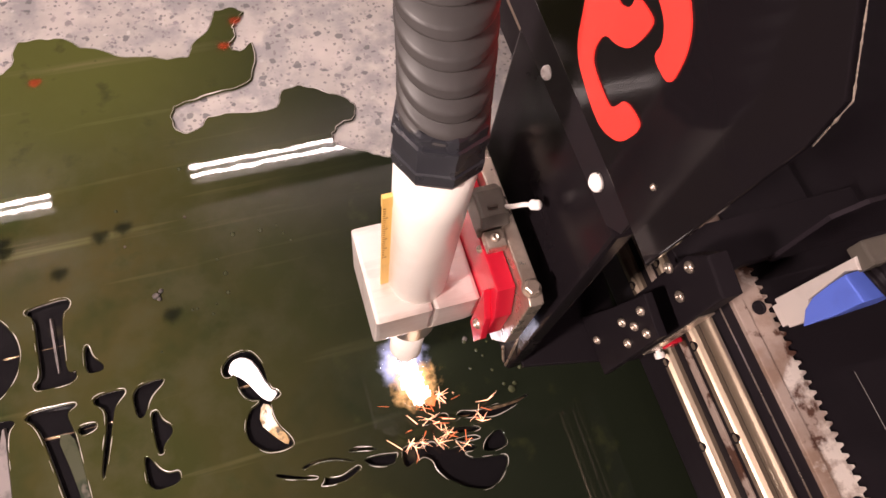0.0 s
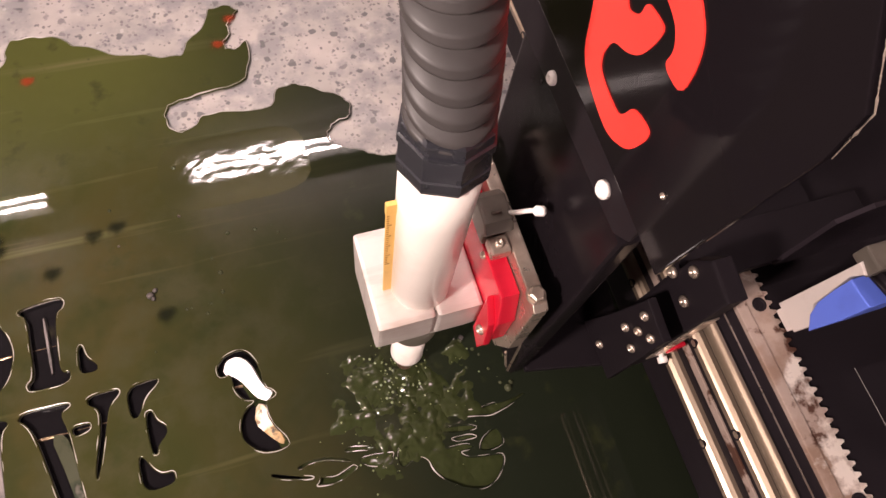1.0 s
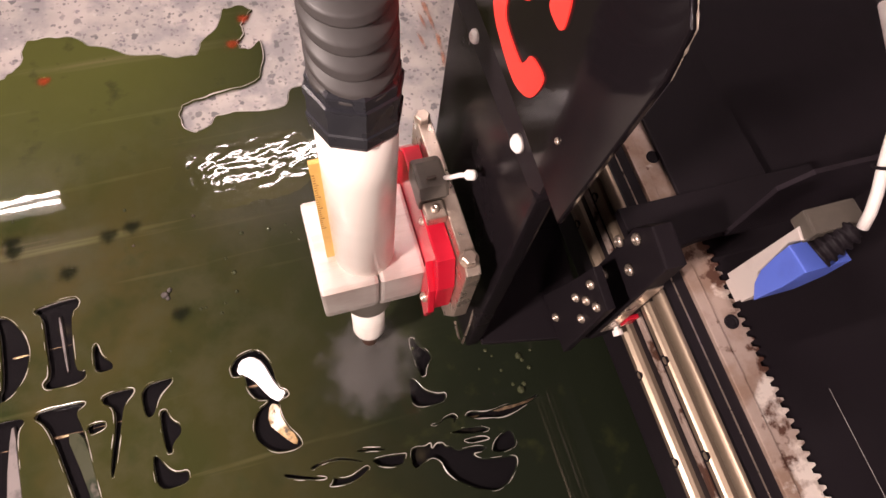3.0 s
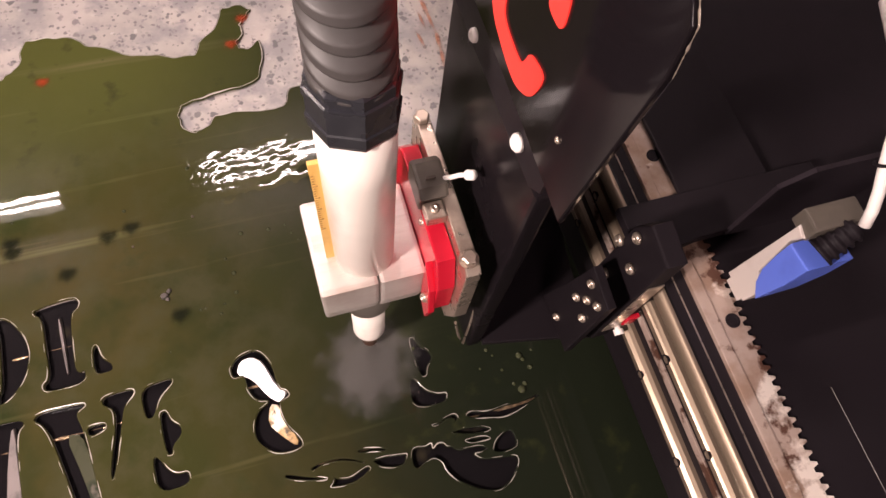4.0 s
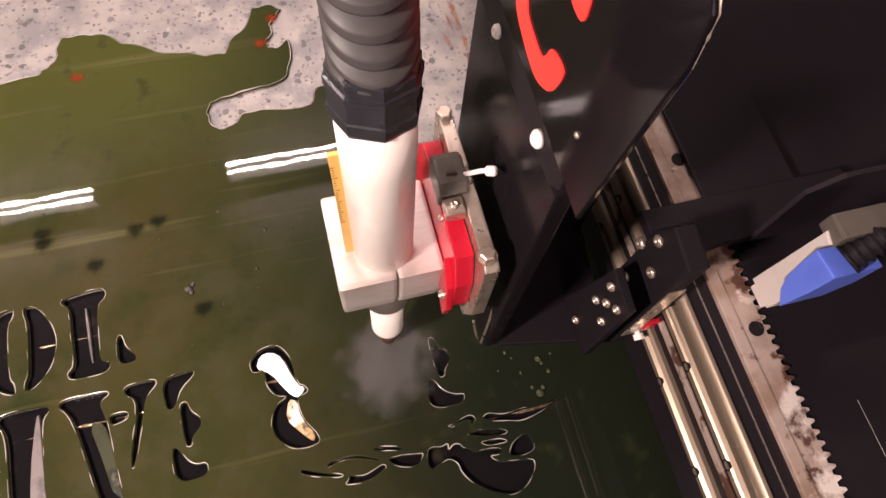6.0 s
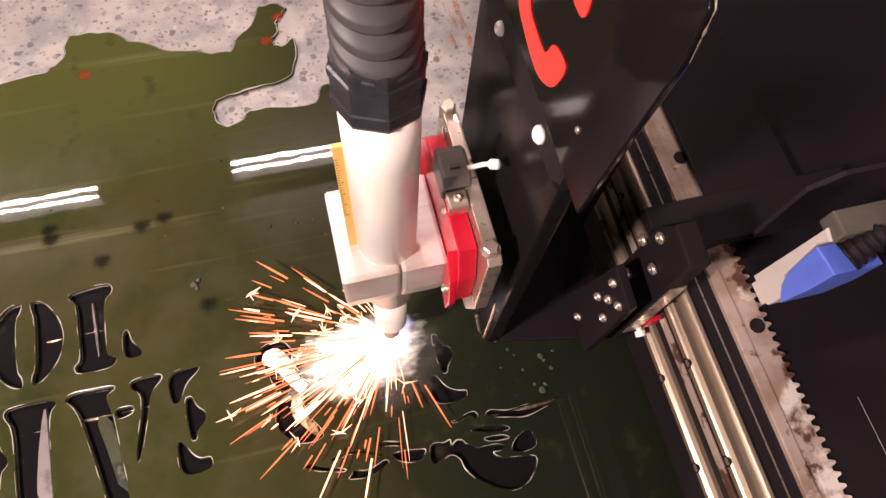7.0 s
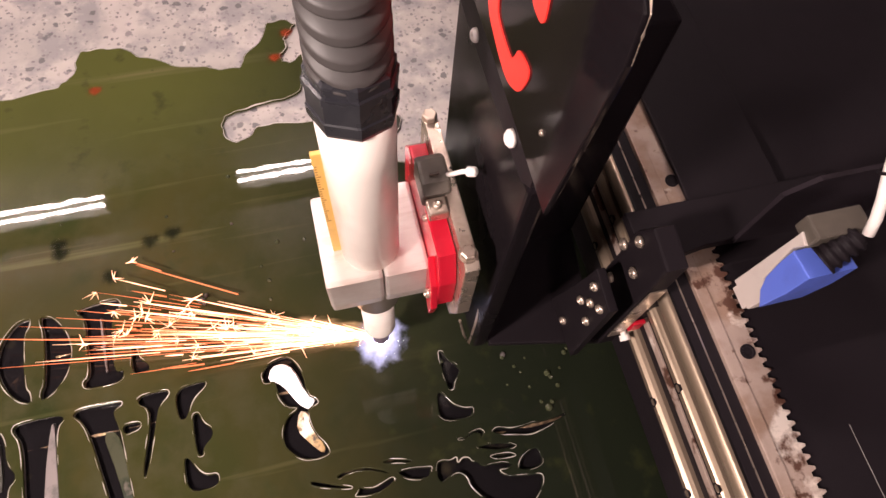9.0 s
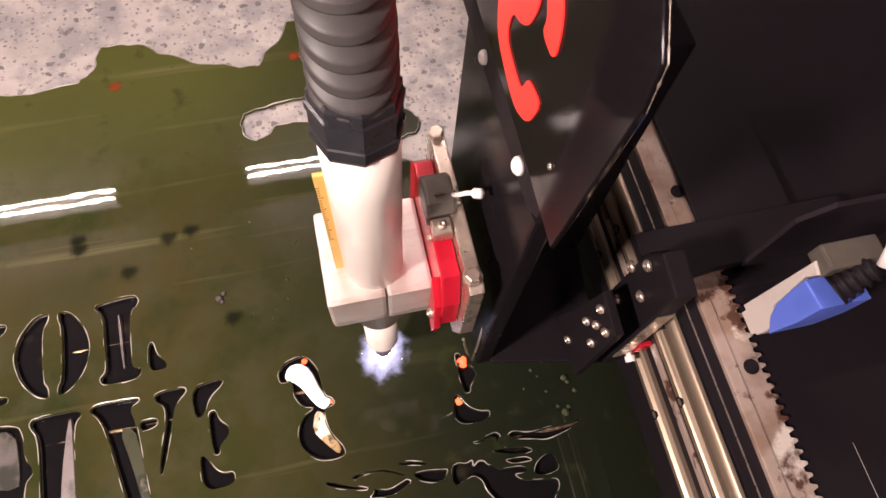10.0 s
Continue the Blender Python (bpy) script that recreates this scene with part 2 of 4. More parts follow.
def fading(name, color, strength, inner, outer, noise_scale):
    """A sheet that thins out from the middle of its object, for halos and films."""
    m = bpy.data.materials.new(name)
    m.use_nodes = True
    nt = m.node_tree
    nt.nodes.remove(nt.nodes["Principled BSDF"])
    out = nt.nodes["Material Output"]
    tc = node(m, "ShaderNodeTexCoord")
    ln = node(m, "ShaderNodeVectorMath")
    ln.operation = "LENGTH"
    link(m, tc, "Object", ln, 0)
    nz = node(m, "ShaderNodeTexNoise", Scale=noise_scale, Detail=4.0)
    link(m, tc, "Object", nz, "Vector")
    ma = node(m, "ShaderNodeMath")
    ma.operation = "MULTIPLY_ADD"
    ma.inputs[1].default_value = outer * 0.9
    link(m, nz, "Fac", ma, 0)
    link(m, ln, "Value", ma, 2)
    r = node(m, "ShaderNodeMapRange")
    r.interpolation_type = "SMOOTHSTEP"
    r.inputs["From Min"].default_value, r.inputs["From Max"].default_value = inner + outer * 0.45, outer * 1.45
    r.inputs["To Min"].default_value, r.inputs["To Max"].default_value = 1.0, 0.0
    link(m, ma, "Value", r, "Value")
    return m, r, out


def halo_sheet(name, color, strength, inner, outer, noise_scale=90):
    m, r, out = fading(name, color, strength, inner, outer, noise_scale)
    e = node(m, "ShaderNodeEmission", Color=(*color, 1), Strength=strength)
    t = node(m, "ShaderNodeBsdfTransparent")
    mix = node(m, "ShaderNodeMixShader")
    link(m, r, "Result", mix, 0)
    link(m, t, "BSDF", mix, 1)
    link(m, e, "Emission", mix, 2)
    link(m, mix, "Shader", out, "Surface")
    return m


def film_cloud(name, color, inner, outer, noise_scale, most):
    m, r, out = fading(name, color, 0, inner, outer, noise_scale)
    r.inputs["To Min"].default_value = most
    d = node(m, "ShaderNodeBsdfPrincipled", Roughness=0.8)
    d.inputs["Specular IOR Level"].default_value = 0.05
    d.inputs["Base Color"].default_value = (*color, 1)
    t = node(m, "ShaderNodeBsdfTransparent")
    mix = node(m, "ShaderNodeMixShader")
    link(m, r, "Result", mix, 0)
    link(m, t, "BSDF", mix, 1)
    link(m, d, "BSDF", mix, 2)
    link(m, mix, "Shader", out, "Surface")
    return m


# halos of arc, flame and sparks, drawn as flat glowing sheets
M_GLOW = halo_sheet("plasma_glow", (0.70, 0.64, 1.0), 2.2, 0.003, 0.026, 90)
M_FLAME = halo_sheet("flame_halo", (1.0, 0.50, 0.20), 2.5, 0.004, 0.024, 160)
M_FLASH = halo_sheet("pierce_halo", (1.0, 0.74, 0.62), 4.0, 0.012, 0.050, 60)
M_JET = halo_sheet("spark_jet_glow", (1.0, 0.52, 0.25), 2.0, 0.002, 0.046, 75)
M_STAIN = film_cloud("algae_stain", (0.010, 0.012, 0.007), 0.002, 0.011, 160, 0.75)
M_RUST = film_cloud("rust_stain", (0.34, 0.045, 0.015), 0.002, 0.009, 160, 0.75)
M_STREAK = film_cloud("rust_scratch", (0.42, 0.13, 0.05), 0.004, 0.017, 90, 0.6)
M_DRY = film_cloud("blown_dry_steel", (0.125, 0.118, 0.112), 0.016, 0.048, 62, 0.62)


# Building helpers -------------------------------------------------------------
BASE = {}


def thing(name, base, label, category, group="", kind=""):
    """An empty at the foot of a thing that carries its parts."""
    ob = new(name)
    ob.location = base
    ob.empty_display_size = 0.01
    BASE[ob.name] = Vector(base)
    return tagged(ob, label, category, group, kind)


def mesh_of(bm, mat, smooth=False):
    me = bpy.data.meshes.new("mesh")
    bm.to_mesh(me)
    bm.free()
    for m in (mat if isinstance(mat, (list, tuple)) else [mat]):
        me.materials.append(m)
    if smooth:
        for p in me.polygons:
            p.use_smooth = True
    return me


def part(name, bm, mat, parent, label="", smooth=False, kind=""):
    """Links a bmesh, drawn in the coordinates of the place, as one mesh under parent."""
    root = parent
    while root.parent:
        root = root.parent
    bmesh.ops.translate(bm, vec=-BASE[root.name], verts=bm.verts)
    ob = new(name, mesh_of(bm, mat, smooth))
    ob.parent = parent
    return tagged(ob, label, "", "", kind)


def single(name, bm, mat, label, category, smooth=False, group="", kind="", base=(0, 0, 0)):
    """One mesh as a thing of its own."""
    bmesh.ops.translate(bm, vec=-Vector(base), verts=bm.verts)
    ob = new(name, mesh_of(bm, mat, smooth))
    ob.location = base
    return tagged(ob, label, category, group, kind)


def box(lo, hi, bevel=0.0, segments=2, bm=None):
    bm = bm or bmesh.new()
    lo, hi = Vector(lo), Vector(hi)
    m = Matrix.LocRotScale((lo + hi) / 2, None, hi - lo)
    made = bmesh.ops.create_cube(bm, size=1.0, matrix=m)
    if bevel:
        edges = list({e for v in made["verts"] for e in v.link_edges})
        bmesh.ops.bevel(bm, geom=edges, offset=bevel, segments=segments, profile=0.6, affect="EDGES")
    return bm


def turned(profile, at=(0, 0, 0), axis=(0, 0, 1), steps=40, bm=None):
    """A solid of revolution: profile rows (distance along the axis, radius)."""
    bm = bm or bmesh.new()
    turn = Vector((0, 0, 1)).rotation_difference(Vector(axis)).to_matrix()
    rings = []
    for h, r in profile:
        rings.append([bm.verts.new(Vector(at) + turn @ Vector((max(r, 1e-5) * math.cos(a), max(r, 1e-5) * math.sin(a), h)))
                      for a in (2 * math.pi * k / steps for k in range(steps))])
    for a, b in zip(rings, rings[1:]):
        for k in range(steps):
            bm.faces.new((a[k], a[(k + 1) % steps], b[(k + 1) % steps], b[k]))
    bm.faces.new(reversed(rings[0]))
    bm.faces.new(rings[-1])
    return bm


def tube(points, radius, steps=10, bm=None, caps=True):
    """A round tube along points; radius is a number or one a point."""
    bm = bm or bmesh.new()
    pts = [Vector(p) for p in points]
    rings, side = [], None
    for k, p in enumerate(pts):
        way = (pts[min(k + 1, len(pts) - 1)] - pts[max(k - 1, 0)]).normalized()
        side = (side - way * side.dot(way)).normalized() if side else way.orthogonal().normalized()
        up = way.cross(side)
        r = radius[k] if isinstance(radius, (list, tuple)) else radius
        rings.append([bm.verts.new(p + r * (math.cos(a) * side + math.sin(a) * up)) for a in (2 * math.pi * j / steps for j in range(steps))])
    for a, b in zip(rings, rings[1:]):
        for k in range(steps):
            bm.faces.new((a[k], a[(k + 1) % steps], b[(k + 1) % steps], b[k]))
    if caps:
        bm.faces.new(reversed(rings[0]))
        bm.faces.new(rings[-1])
    return bm


def prism(outline, plane, lo, hi, bevel=0.0, bm=None):
    """A slab with the given outline. plane 'yz': thickness along x, 'xy': along z, 'xz': along y."""
    bm = bm or bmesh.new()
    def at(a, b, c):
        return {"yz": (c, a, b), "xy": (a, b, c), "xz": (a, c, b)}[plane]
    low = [bm.verts.new(at(a, b, lo)) for a, b in outline]
    top = [bm.verts.new(at(a, b, hi)) for a, b in outline]
    n = len(outline)
    made = [bm.faces.new(list(reversed(low))), bm.faces.new(top)]
    for k in range(n):
        made.append(bm.faces.new((low[k], low[(k + 1) % n], top[(k + 1) % n], top[k])))
    bmesh.ops.recalc_face_normals(bm, faces=made)
    if bevel:
        edges = list({e for f in made[:2] for e in f.edges})
        bmesh.ops.bevel(bm, geom=edges, offset=bevel, segments=2, profile=0.6, affect="EDGES")
    return bm


def mm(points):
    return [(a / 1000, b / 1000) for a, b in points]


def rounded(points, times=2):
    """Cuts the corners of a closed outline."""
    for _ in range(times):
        out = []
        for (a, b), (c, d) in zip(points, points[1:] + points[:1]):
            out += [(a * 0.78 + c * 0.22, b * 0.78 + d * 0.22), (a * 0.22 + c * 0.78, b * 0.22 + d * 0.78)]
        points = out
    return points


def sheet(name, outlines, z_lo, z_hi, round_edge, mat, steps=2):
    """A flat sheet with holes and rounded rims, as a mesh object."""
    cu = bpy.data.curves.new("outline", "CURVE")
    cu.dimensions, cu.fill_mode = "2D", "BOTH"
    cu.extrude, cu.bevel_depth, cu.bevel_resolution = (z_hi - z_lo) / 2 - round_edge, round_edge, steps
    for line in outlines:
        sp = cu.splines.new("POLY")
        sp.points.add(len(line) - 1)
        for q, (a, b) in zip(sp.points, line):
            q.co = (a, b, 0, 1)
        sp.use_cyclic_u = True
    tmp = new("outline", cu)
    bpy.context.view_layer.update()
    me = bpy.data.meshes.new_from_object(tmp.evaluated_get(bpy.context.evaluated_depsgraph_get()))
    bpy.data.objects.remove(tmp)
    bpy.data.curves.remove(cu)
    me.materials.clear()
    me.materials.append(mat)
    me.transform(Matrix.Translation((0, 0, (z_lo + z_hi) / 2)))
    for p in me.polygons:
        p.use_smooth = abs(p.normal.z) < 0.999
    return new(name, me)


# The unseen room that closes the place; its pale walls bounce fill light ---------
tagged(single("floor", box((-4, -4, -0.95), (4, 4, -0.9)), M_DARK, "dark concrete workshop floor", "floor", kind="structure"))
tagged(single("ceiling", box((-4, -4, 2.42), (4, 4, 2.5)), M_CEIL, "dim plain workshop ceiling", "ceiling", kind="structure"))
for nm, lo, hi in (("wall_north", (-4, 4, -0.9), (4, 4.1, 2.42)), ("wall_south", (-4, -4.1, -0.9), (4, -4, 2.42)),
                   ("wall_west", (-4.1, -4, -0.9), (-4, 4, 2.42)), ("wall_east", (4, -4, -0.9), (4.1, 4, 2.42))):
    single(nm, box(lo, hi), M_WALL, "unseen plain wall, pale to bounce light", "wall", kind="structure")


def ceiling_light(x, y):
    """A twin-tube fluorescent fitting under the ceiling, 1.2 m long."""
    t = thing("ceiling_light", (x, y, 2.30), "grey twin-tube fluorescent ceiling light, switched on", "lamp", "ceiling lights")
    part("case", box((x - 0.61, y - 0.06, 2.345), (x + 0.61, y + 0.06, 2.418), 0.006), M_CASE, t)
    for dy in (-0.023, 0.023):
        part("tube", turned([(-0.585, 0.005), (-0.58, 0.0072), (0.58, 0.0072), (0.585, 0.005)], (x, y + dy, 2.31), (1, 0, 0), 16), M_TUBE, t, "glowing white tube", True)
        for e in (-0.595, 0.595):
            part("socket", box((x + e - 0.01, y + dy - 0.013, 2.294), (x + e + 0.01, y + dy + 0.013, 2.344), 0.003), M_CASE, t)
    return t


first = ceiling_light(0.127, 1.68)
# the last fitting is unseen, added as fill light from the front
for x, y in ((-1.68, 1.68), (-0.60, -2.70)):
    copy_thing(first, pose(x, y, 2.30))

# Cut-out shapes in the plate, in millimetres -----------------------------------
L_STEM = [(-236, 91), (-233, 96), (-203, 99), (-198, 93), (-200, 87), (-205, 84), (-206, 60), (-205, 33), (-198, 34), (-198, 26), (-204, 22), (-229, 22), (-232, 29), (-226, 34), (-228, 60), (-229, 85)]
L_FOOT = [(-193, 50), (-188, 53), (-185, 40), (-179, 35), (-177, 31), (-178, 26), (-193, 26)]
O_LEFT = [(-272, 96), (-284, 94), (-296, 78), (-300, 59), (-293, 38), (-281, 24), (-270, 20), (-271, 30), (-275, 35), (-277, 80), (-272, 88)]
O_RIGHT = [(-265, 96), (-253, 92), (-242, 75), (-238, 58), (-242, 39), (-253, 25), (-264, 20), (-264, 29), (-261, 35), (-262, 80), (-265, 88)]
SERIF_A = [(-330, 91), (-306, 93), (-305, 86), (-313, 79), (-330, 78)]
SERIF_B = [(-330, 30), (-302, 30), (-301, 24), (-310, 21), (-330, 21)]
V_THICK = [(-241, 3), (-236, 9), (-202, 8), (-200, 4), (-208, 0), (-203, -14), (-198, -50), (-191, -96), (-207, -96), (-216, -60), (-228, -14), (-234, -2)]
V_BAR = [(-203, -12), (-187, -12), (-187, -19), (-201, -22)]
V_THIN = [(-190, 6), (-184, 9), (-165, 9), (-163, 4), (-172, -4), (-175, -18), (-184, -57), (-188, -58), (-188, -48), (-182, -22), (-181, -5), (-189, 0)]
E_TOP = [(-161, 7), (-136, 10), (-133, 5), (-146, -5), (-151, -20), (-159, -20)]
E_MID = [(-149, -17), (-142, -15), (-139, -25), (-132, -31), (-132, -38), (-140, -45), (-141, -52), (-147, -51)]
E_LOW = [(-158, -49), (-152, -49), (-146, -61), (-140, -66), (-131, -66), (-131, -77), (-156, -78)]
I_STEM = [(-286, 2), (-282, 8), (-249, 8), (-244, 3), (-251, -4), (-250, -40), (-246, -92), (-272, -92), (-276, -50), (-278, -10)]
CURL = [(-330, 8), (-294, 5), (-289, -5), (-287, -24), (-281, -30), (-281, -37), (-287, -42), (-286, -92), (-330, -92)]
SNAKE = [(-89, -5), (-90, 4), (-83, 12), (-70, 15), (-62, 11), (-55, -3), (-54, -23), (-49, -25), (-46, -31), (-56, -34), (-56, -44), (-53, -54), (-45, -66), (-44, -73), (-54, -75), (-67, -73), (-79, -61), (-80, -49), (-75, -36), (-63, -31), (-73, -29), (-79, -19), (-80, -5), (-84, -6)]
HOOK_A = [(58, -11), (63, -10), (66, -19), (72, -24), (75, -32), (67, -39), (65, -46), (59, -45)]
HOOK_B = [(49, -44), (55, -45), (60, -56), (69, -62), (78, -63), (74, -72), (46, -69)]
WING_TAIL = [(-64, -90), (-61, -89), (-45, -96), (-31, -101), (-33, -103), (-46, -100), (-63, -94)]
WING_ARC = [(-44, -92), (-41, -89), (-30, -88), (-18, -89), (-6, -94), (0, -98), (-3, -99), (-9, -96), (-20, -92), (-33, -91), (-40, -94)]
WING_LOW = [(-36, -96), (-33, -97), (-30, -99), (-24, -104), (-15, -106), (-6, -103), (0, -101), (3, -104), (-3, -108), (-12, -111), (-22, -111), (-32, -109), (-28, -106), (-27, -102)]
WING_TOP = [(-6, -88), (0, -87), (15, -91), (19, -93), (16, -95), (6, -92), (-4, -91)]
WING_MID = [(4, -98), (16, -98), (28, -100), (33, -101), (31, -105), (29, -109), (20, -109), (11, -106), (6, -102)]
WING_BODY = [(37, -99), (42, -98), (48, -100), (54, -98), (53, -104), (58, -100), (63, -101), (65, -105), (69, -105), (73, -110), (80, -110), (91, -111), (98, -115), (92, -117), (84, -116), (88, -121), (101, -124), (117, -126), (118, -131), (114, -138), (105, -146), (94, -149), (80, -144), (71, -137), (65, -132), (59, -123), (58, -115), (52, -110), (45, -112), (37, -116), (34, -111), (35, -104)]
FEATHERS = ([(57, -85), (64, -85), (70, -82), (78, -81), (81, -85), (78, -89), (74, -90), (77, -86), (72, -84), (66, -87), (59, -87)],
            [(87, -85), (92, -83), (103, -87), (113, -87), (121, -86), (130, -87), (144, -86), (150, -84), (153, -87), (144, -90), (130, -94), (117, -96), (106, -93), (92, -90), (87, -87)],
            [(70, -95), (78, -94), (88, -95), (97, -97), (104, -101), (101, -103), (88, -102), (75, -98)],
            [(99, -119), (104, -111), (114, -106), (120, -106), (122, -112), (121, -120), (114, -122), (105, -122)],
            [(79, -104), (87, -104), (97, -105), (102, -109), (94, -109), (84, -108)])
HOLES = [rounded(mm(s)) for s in (L_STEM, L_FOOT, O_LEFT, O_RIGHT, SERIF_A, SERIF_B, V_THICK, V_BAR, V_THIN, E_TOP, E_MID, E_LOW, I_STEM, CURL, SNAKE,
                                   HOOK_A, HOOK_B, WING_TAIL, WING_ARC, WING_LOW, WING_TOP, WING_MID, WING_BODY, *FEATHERS)]
SHORE = [(-264, 337), (-252, 337), (-241, 344), (-232, 356), (-232, 367), (-226, 381), (-205, 381), (-186, 377), (-171, 362), (-150, 354), (-130, 341), (-105, 337), (-90, 329), (-70, 328), (-64, 344), (-46, 359), (-36, 384), (-15, 384), (-7, 376), (-18, 366), (-22, 358), (-20, 346), (-28, 339), (-27, 328), (-19, 325), (-6, 335), (-5, 319), (-14, 288), (-24, 283), (-52, 279), (-80, 275), (-92, 271), (-96, 258), (-93, 244), (-83, 237), (-72, 241), (-62, 252), (-45, 253), (-8, 247), (4, 249), (13, 268), (30, 271), (51, 259), (71, 246), (79, 236), (76, 222), (69, 218), (58, 215), (49, 207), (48, 198), (57, 189), (70, 182), (82, 174), (97, 167)]


def wavering(points, amount, seed):
    """A shore line with small bays."""
    rnd = random.Random(seed)
    out = []
    for (a, b), (c, d) in zip(points, points[1:]):
        out.append((a, b))
        for f in (0.33, 0.66):
            out.append((a + (c - a) * f + rnd.uniform(-amount, amount), b + (d - b) * f + rnd.uniform(-amount, amount)))
    return out + [points[-1]]


def water_and_plate():
    plate = [(-1.0, -0.55), (0.30, -0.55), (0.30, 0.75), (-1.0, 0.75)]
    ob = plate_ob = sheet("ground", [plate] + HOLES, -0.005, 0.0, 0.0003, M_PLATE, 1)
    tagged(ob, "grey speckled steel plate with stencil cut-outs", "steel plate", kind="structure")
    shore = rounded([(-0.99, 0.36), (-0.45, 0.325), (-0.36, 0.345), (-0.30, 0.33)] + wavering(mm(SHORE), 0.0016, 3)
                    + [(0.18, 0.16), (0.29, 0.17), (0.29, -0.54), (-0.99, -0.54)], 1)
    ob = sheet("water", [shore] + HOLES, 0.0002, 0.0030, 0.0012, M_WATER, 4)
    tagged(ob, "thin olive-green water film lying on the plate", "water", kind="structure")
    shore_pts = []
    for (a, b), (c, d) in zip(shore, shore[1:]):
        n = max(1, int(math.hypot(c - a, d - b) / 0.0015))
        if b > 0.165 and -0.36 < a < 0.1:
            shore_pts += [(a + (c - a) * k / n, b + (d - b) * k / n, 0.0030) for k in range(n)]
    # glints along the shore, put in as a pale bead of uneven width
    rad = [0.00022 + 0.0007 * max(0.0, noise.noise(Vector((p[0] * 26, p[1] * 26, 4.2))) * 1.5) for p in shore_pts]
    rim = new("water_edge_glint", mesh_of(tube(shore_pts, rad, 6), M_GLINT, True))
    rim.parent = ob
    rnd = random.Random(6)
    for line in HOLES:
        k0 = rnd.uniform(0, 50)
        pts = []
        for (a, b), (c, d) in zip(line, line[1:] + line[:1]):
            n = max(1, int(math.hypot(c - a, d - b) / 0.0012))
            pts += [(a + (c - a) * k / n, b + (d - b) * k / n, 0.0029) for k in range(n)]
        # meniscus highlights round the hole, drawn as a pale bead
        rad = [0.00008 + 0.00046 * max(0.0, 0.18 + 1.5 * noise.noise(Vector((p[0] * 85 + k0, p[1] * 85, k0)))) for p in pts]
        bm = tube(pts + pts[:1], rad + rad[:1], 6)
        lip = new("cut_edge_glint", mesh_of(bm, M_GLINT, True))
        lip.parent = plate_ob
    pool = single("water_below", box((-0.99, -0.54, -0.10), (0.30, 0.74, -0.0025)), M_POOL, "dark water in the cutting tank", "water", kind="structure")
    return pool


water_and_plate()

def cutting_table():
    t = thing("cutting_table", (-0.345, 0.10, -0.9), "dark steel cutting table with a shallow water tank", "machine table")
    part("tank", box((-1.0, -0.55, -0.16), (0.31, 0.75, -0.101), 0.004), M_SATIN, t)
    for x in (-0.95, 0.26):
        for y in (-0.50, 0.70):
            part("leg", box((x - 0.03, y - 0.03, -0.9), (x + 0.03, y + 0.03, -0.1605), 0.003), M_SATIN, t)


cutting_table()

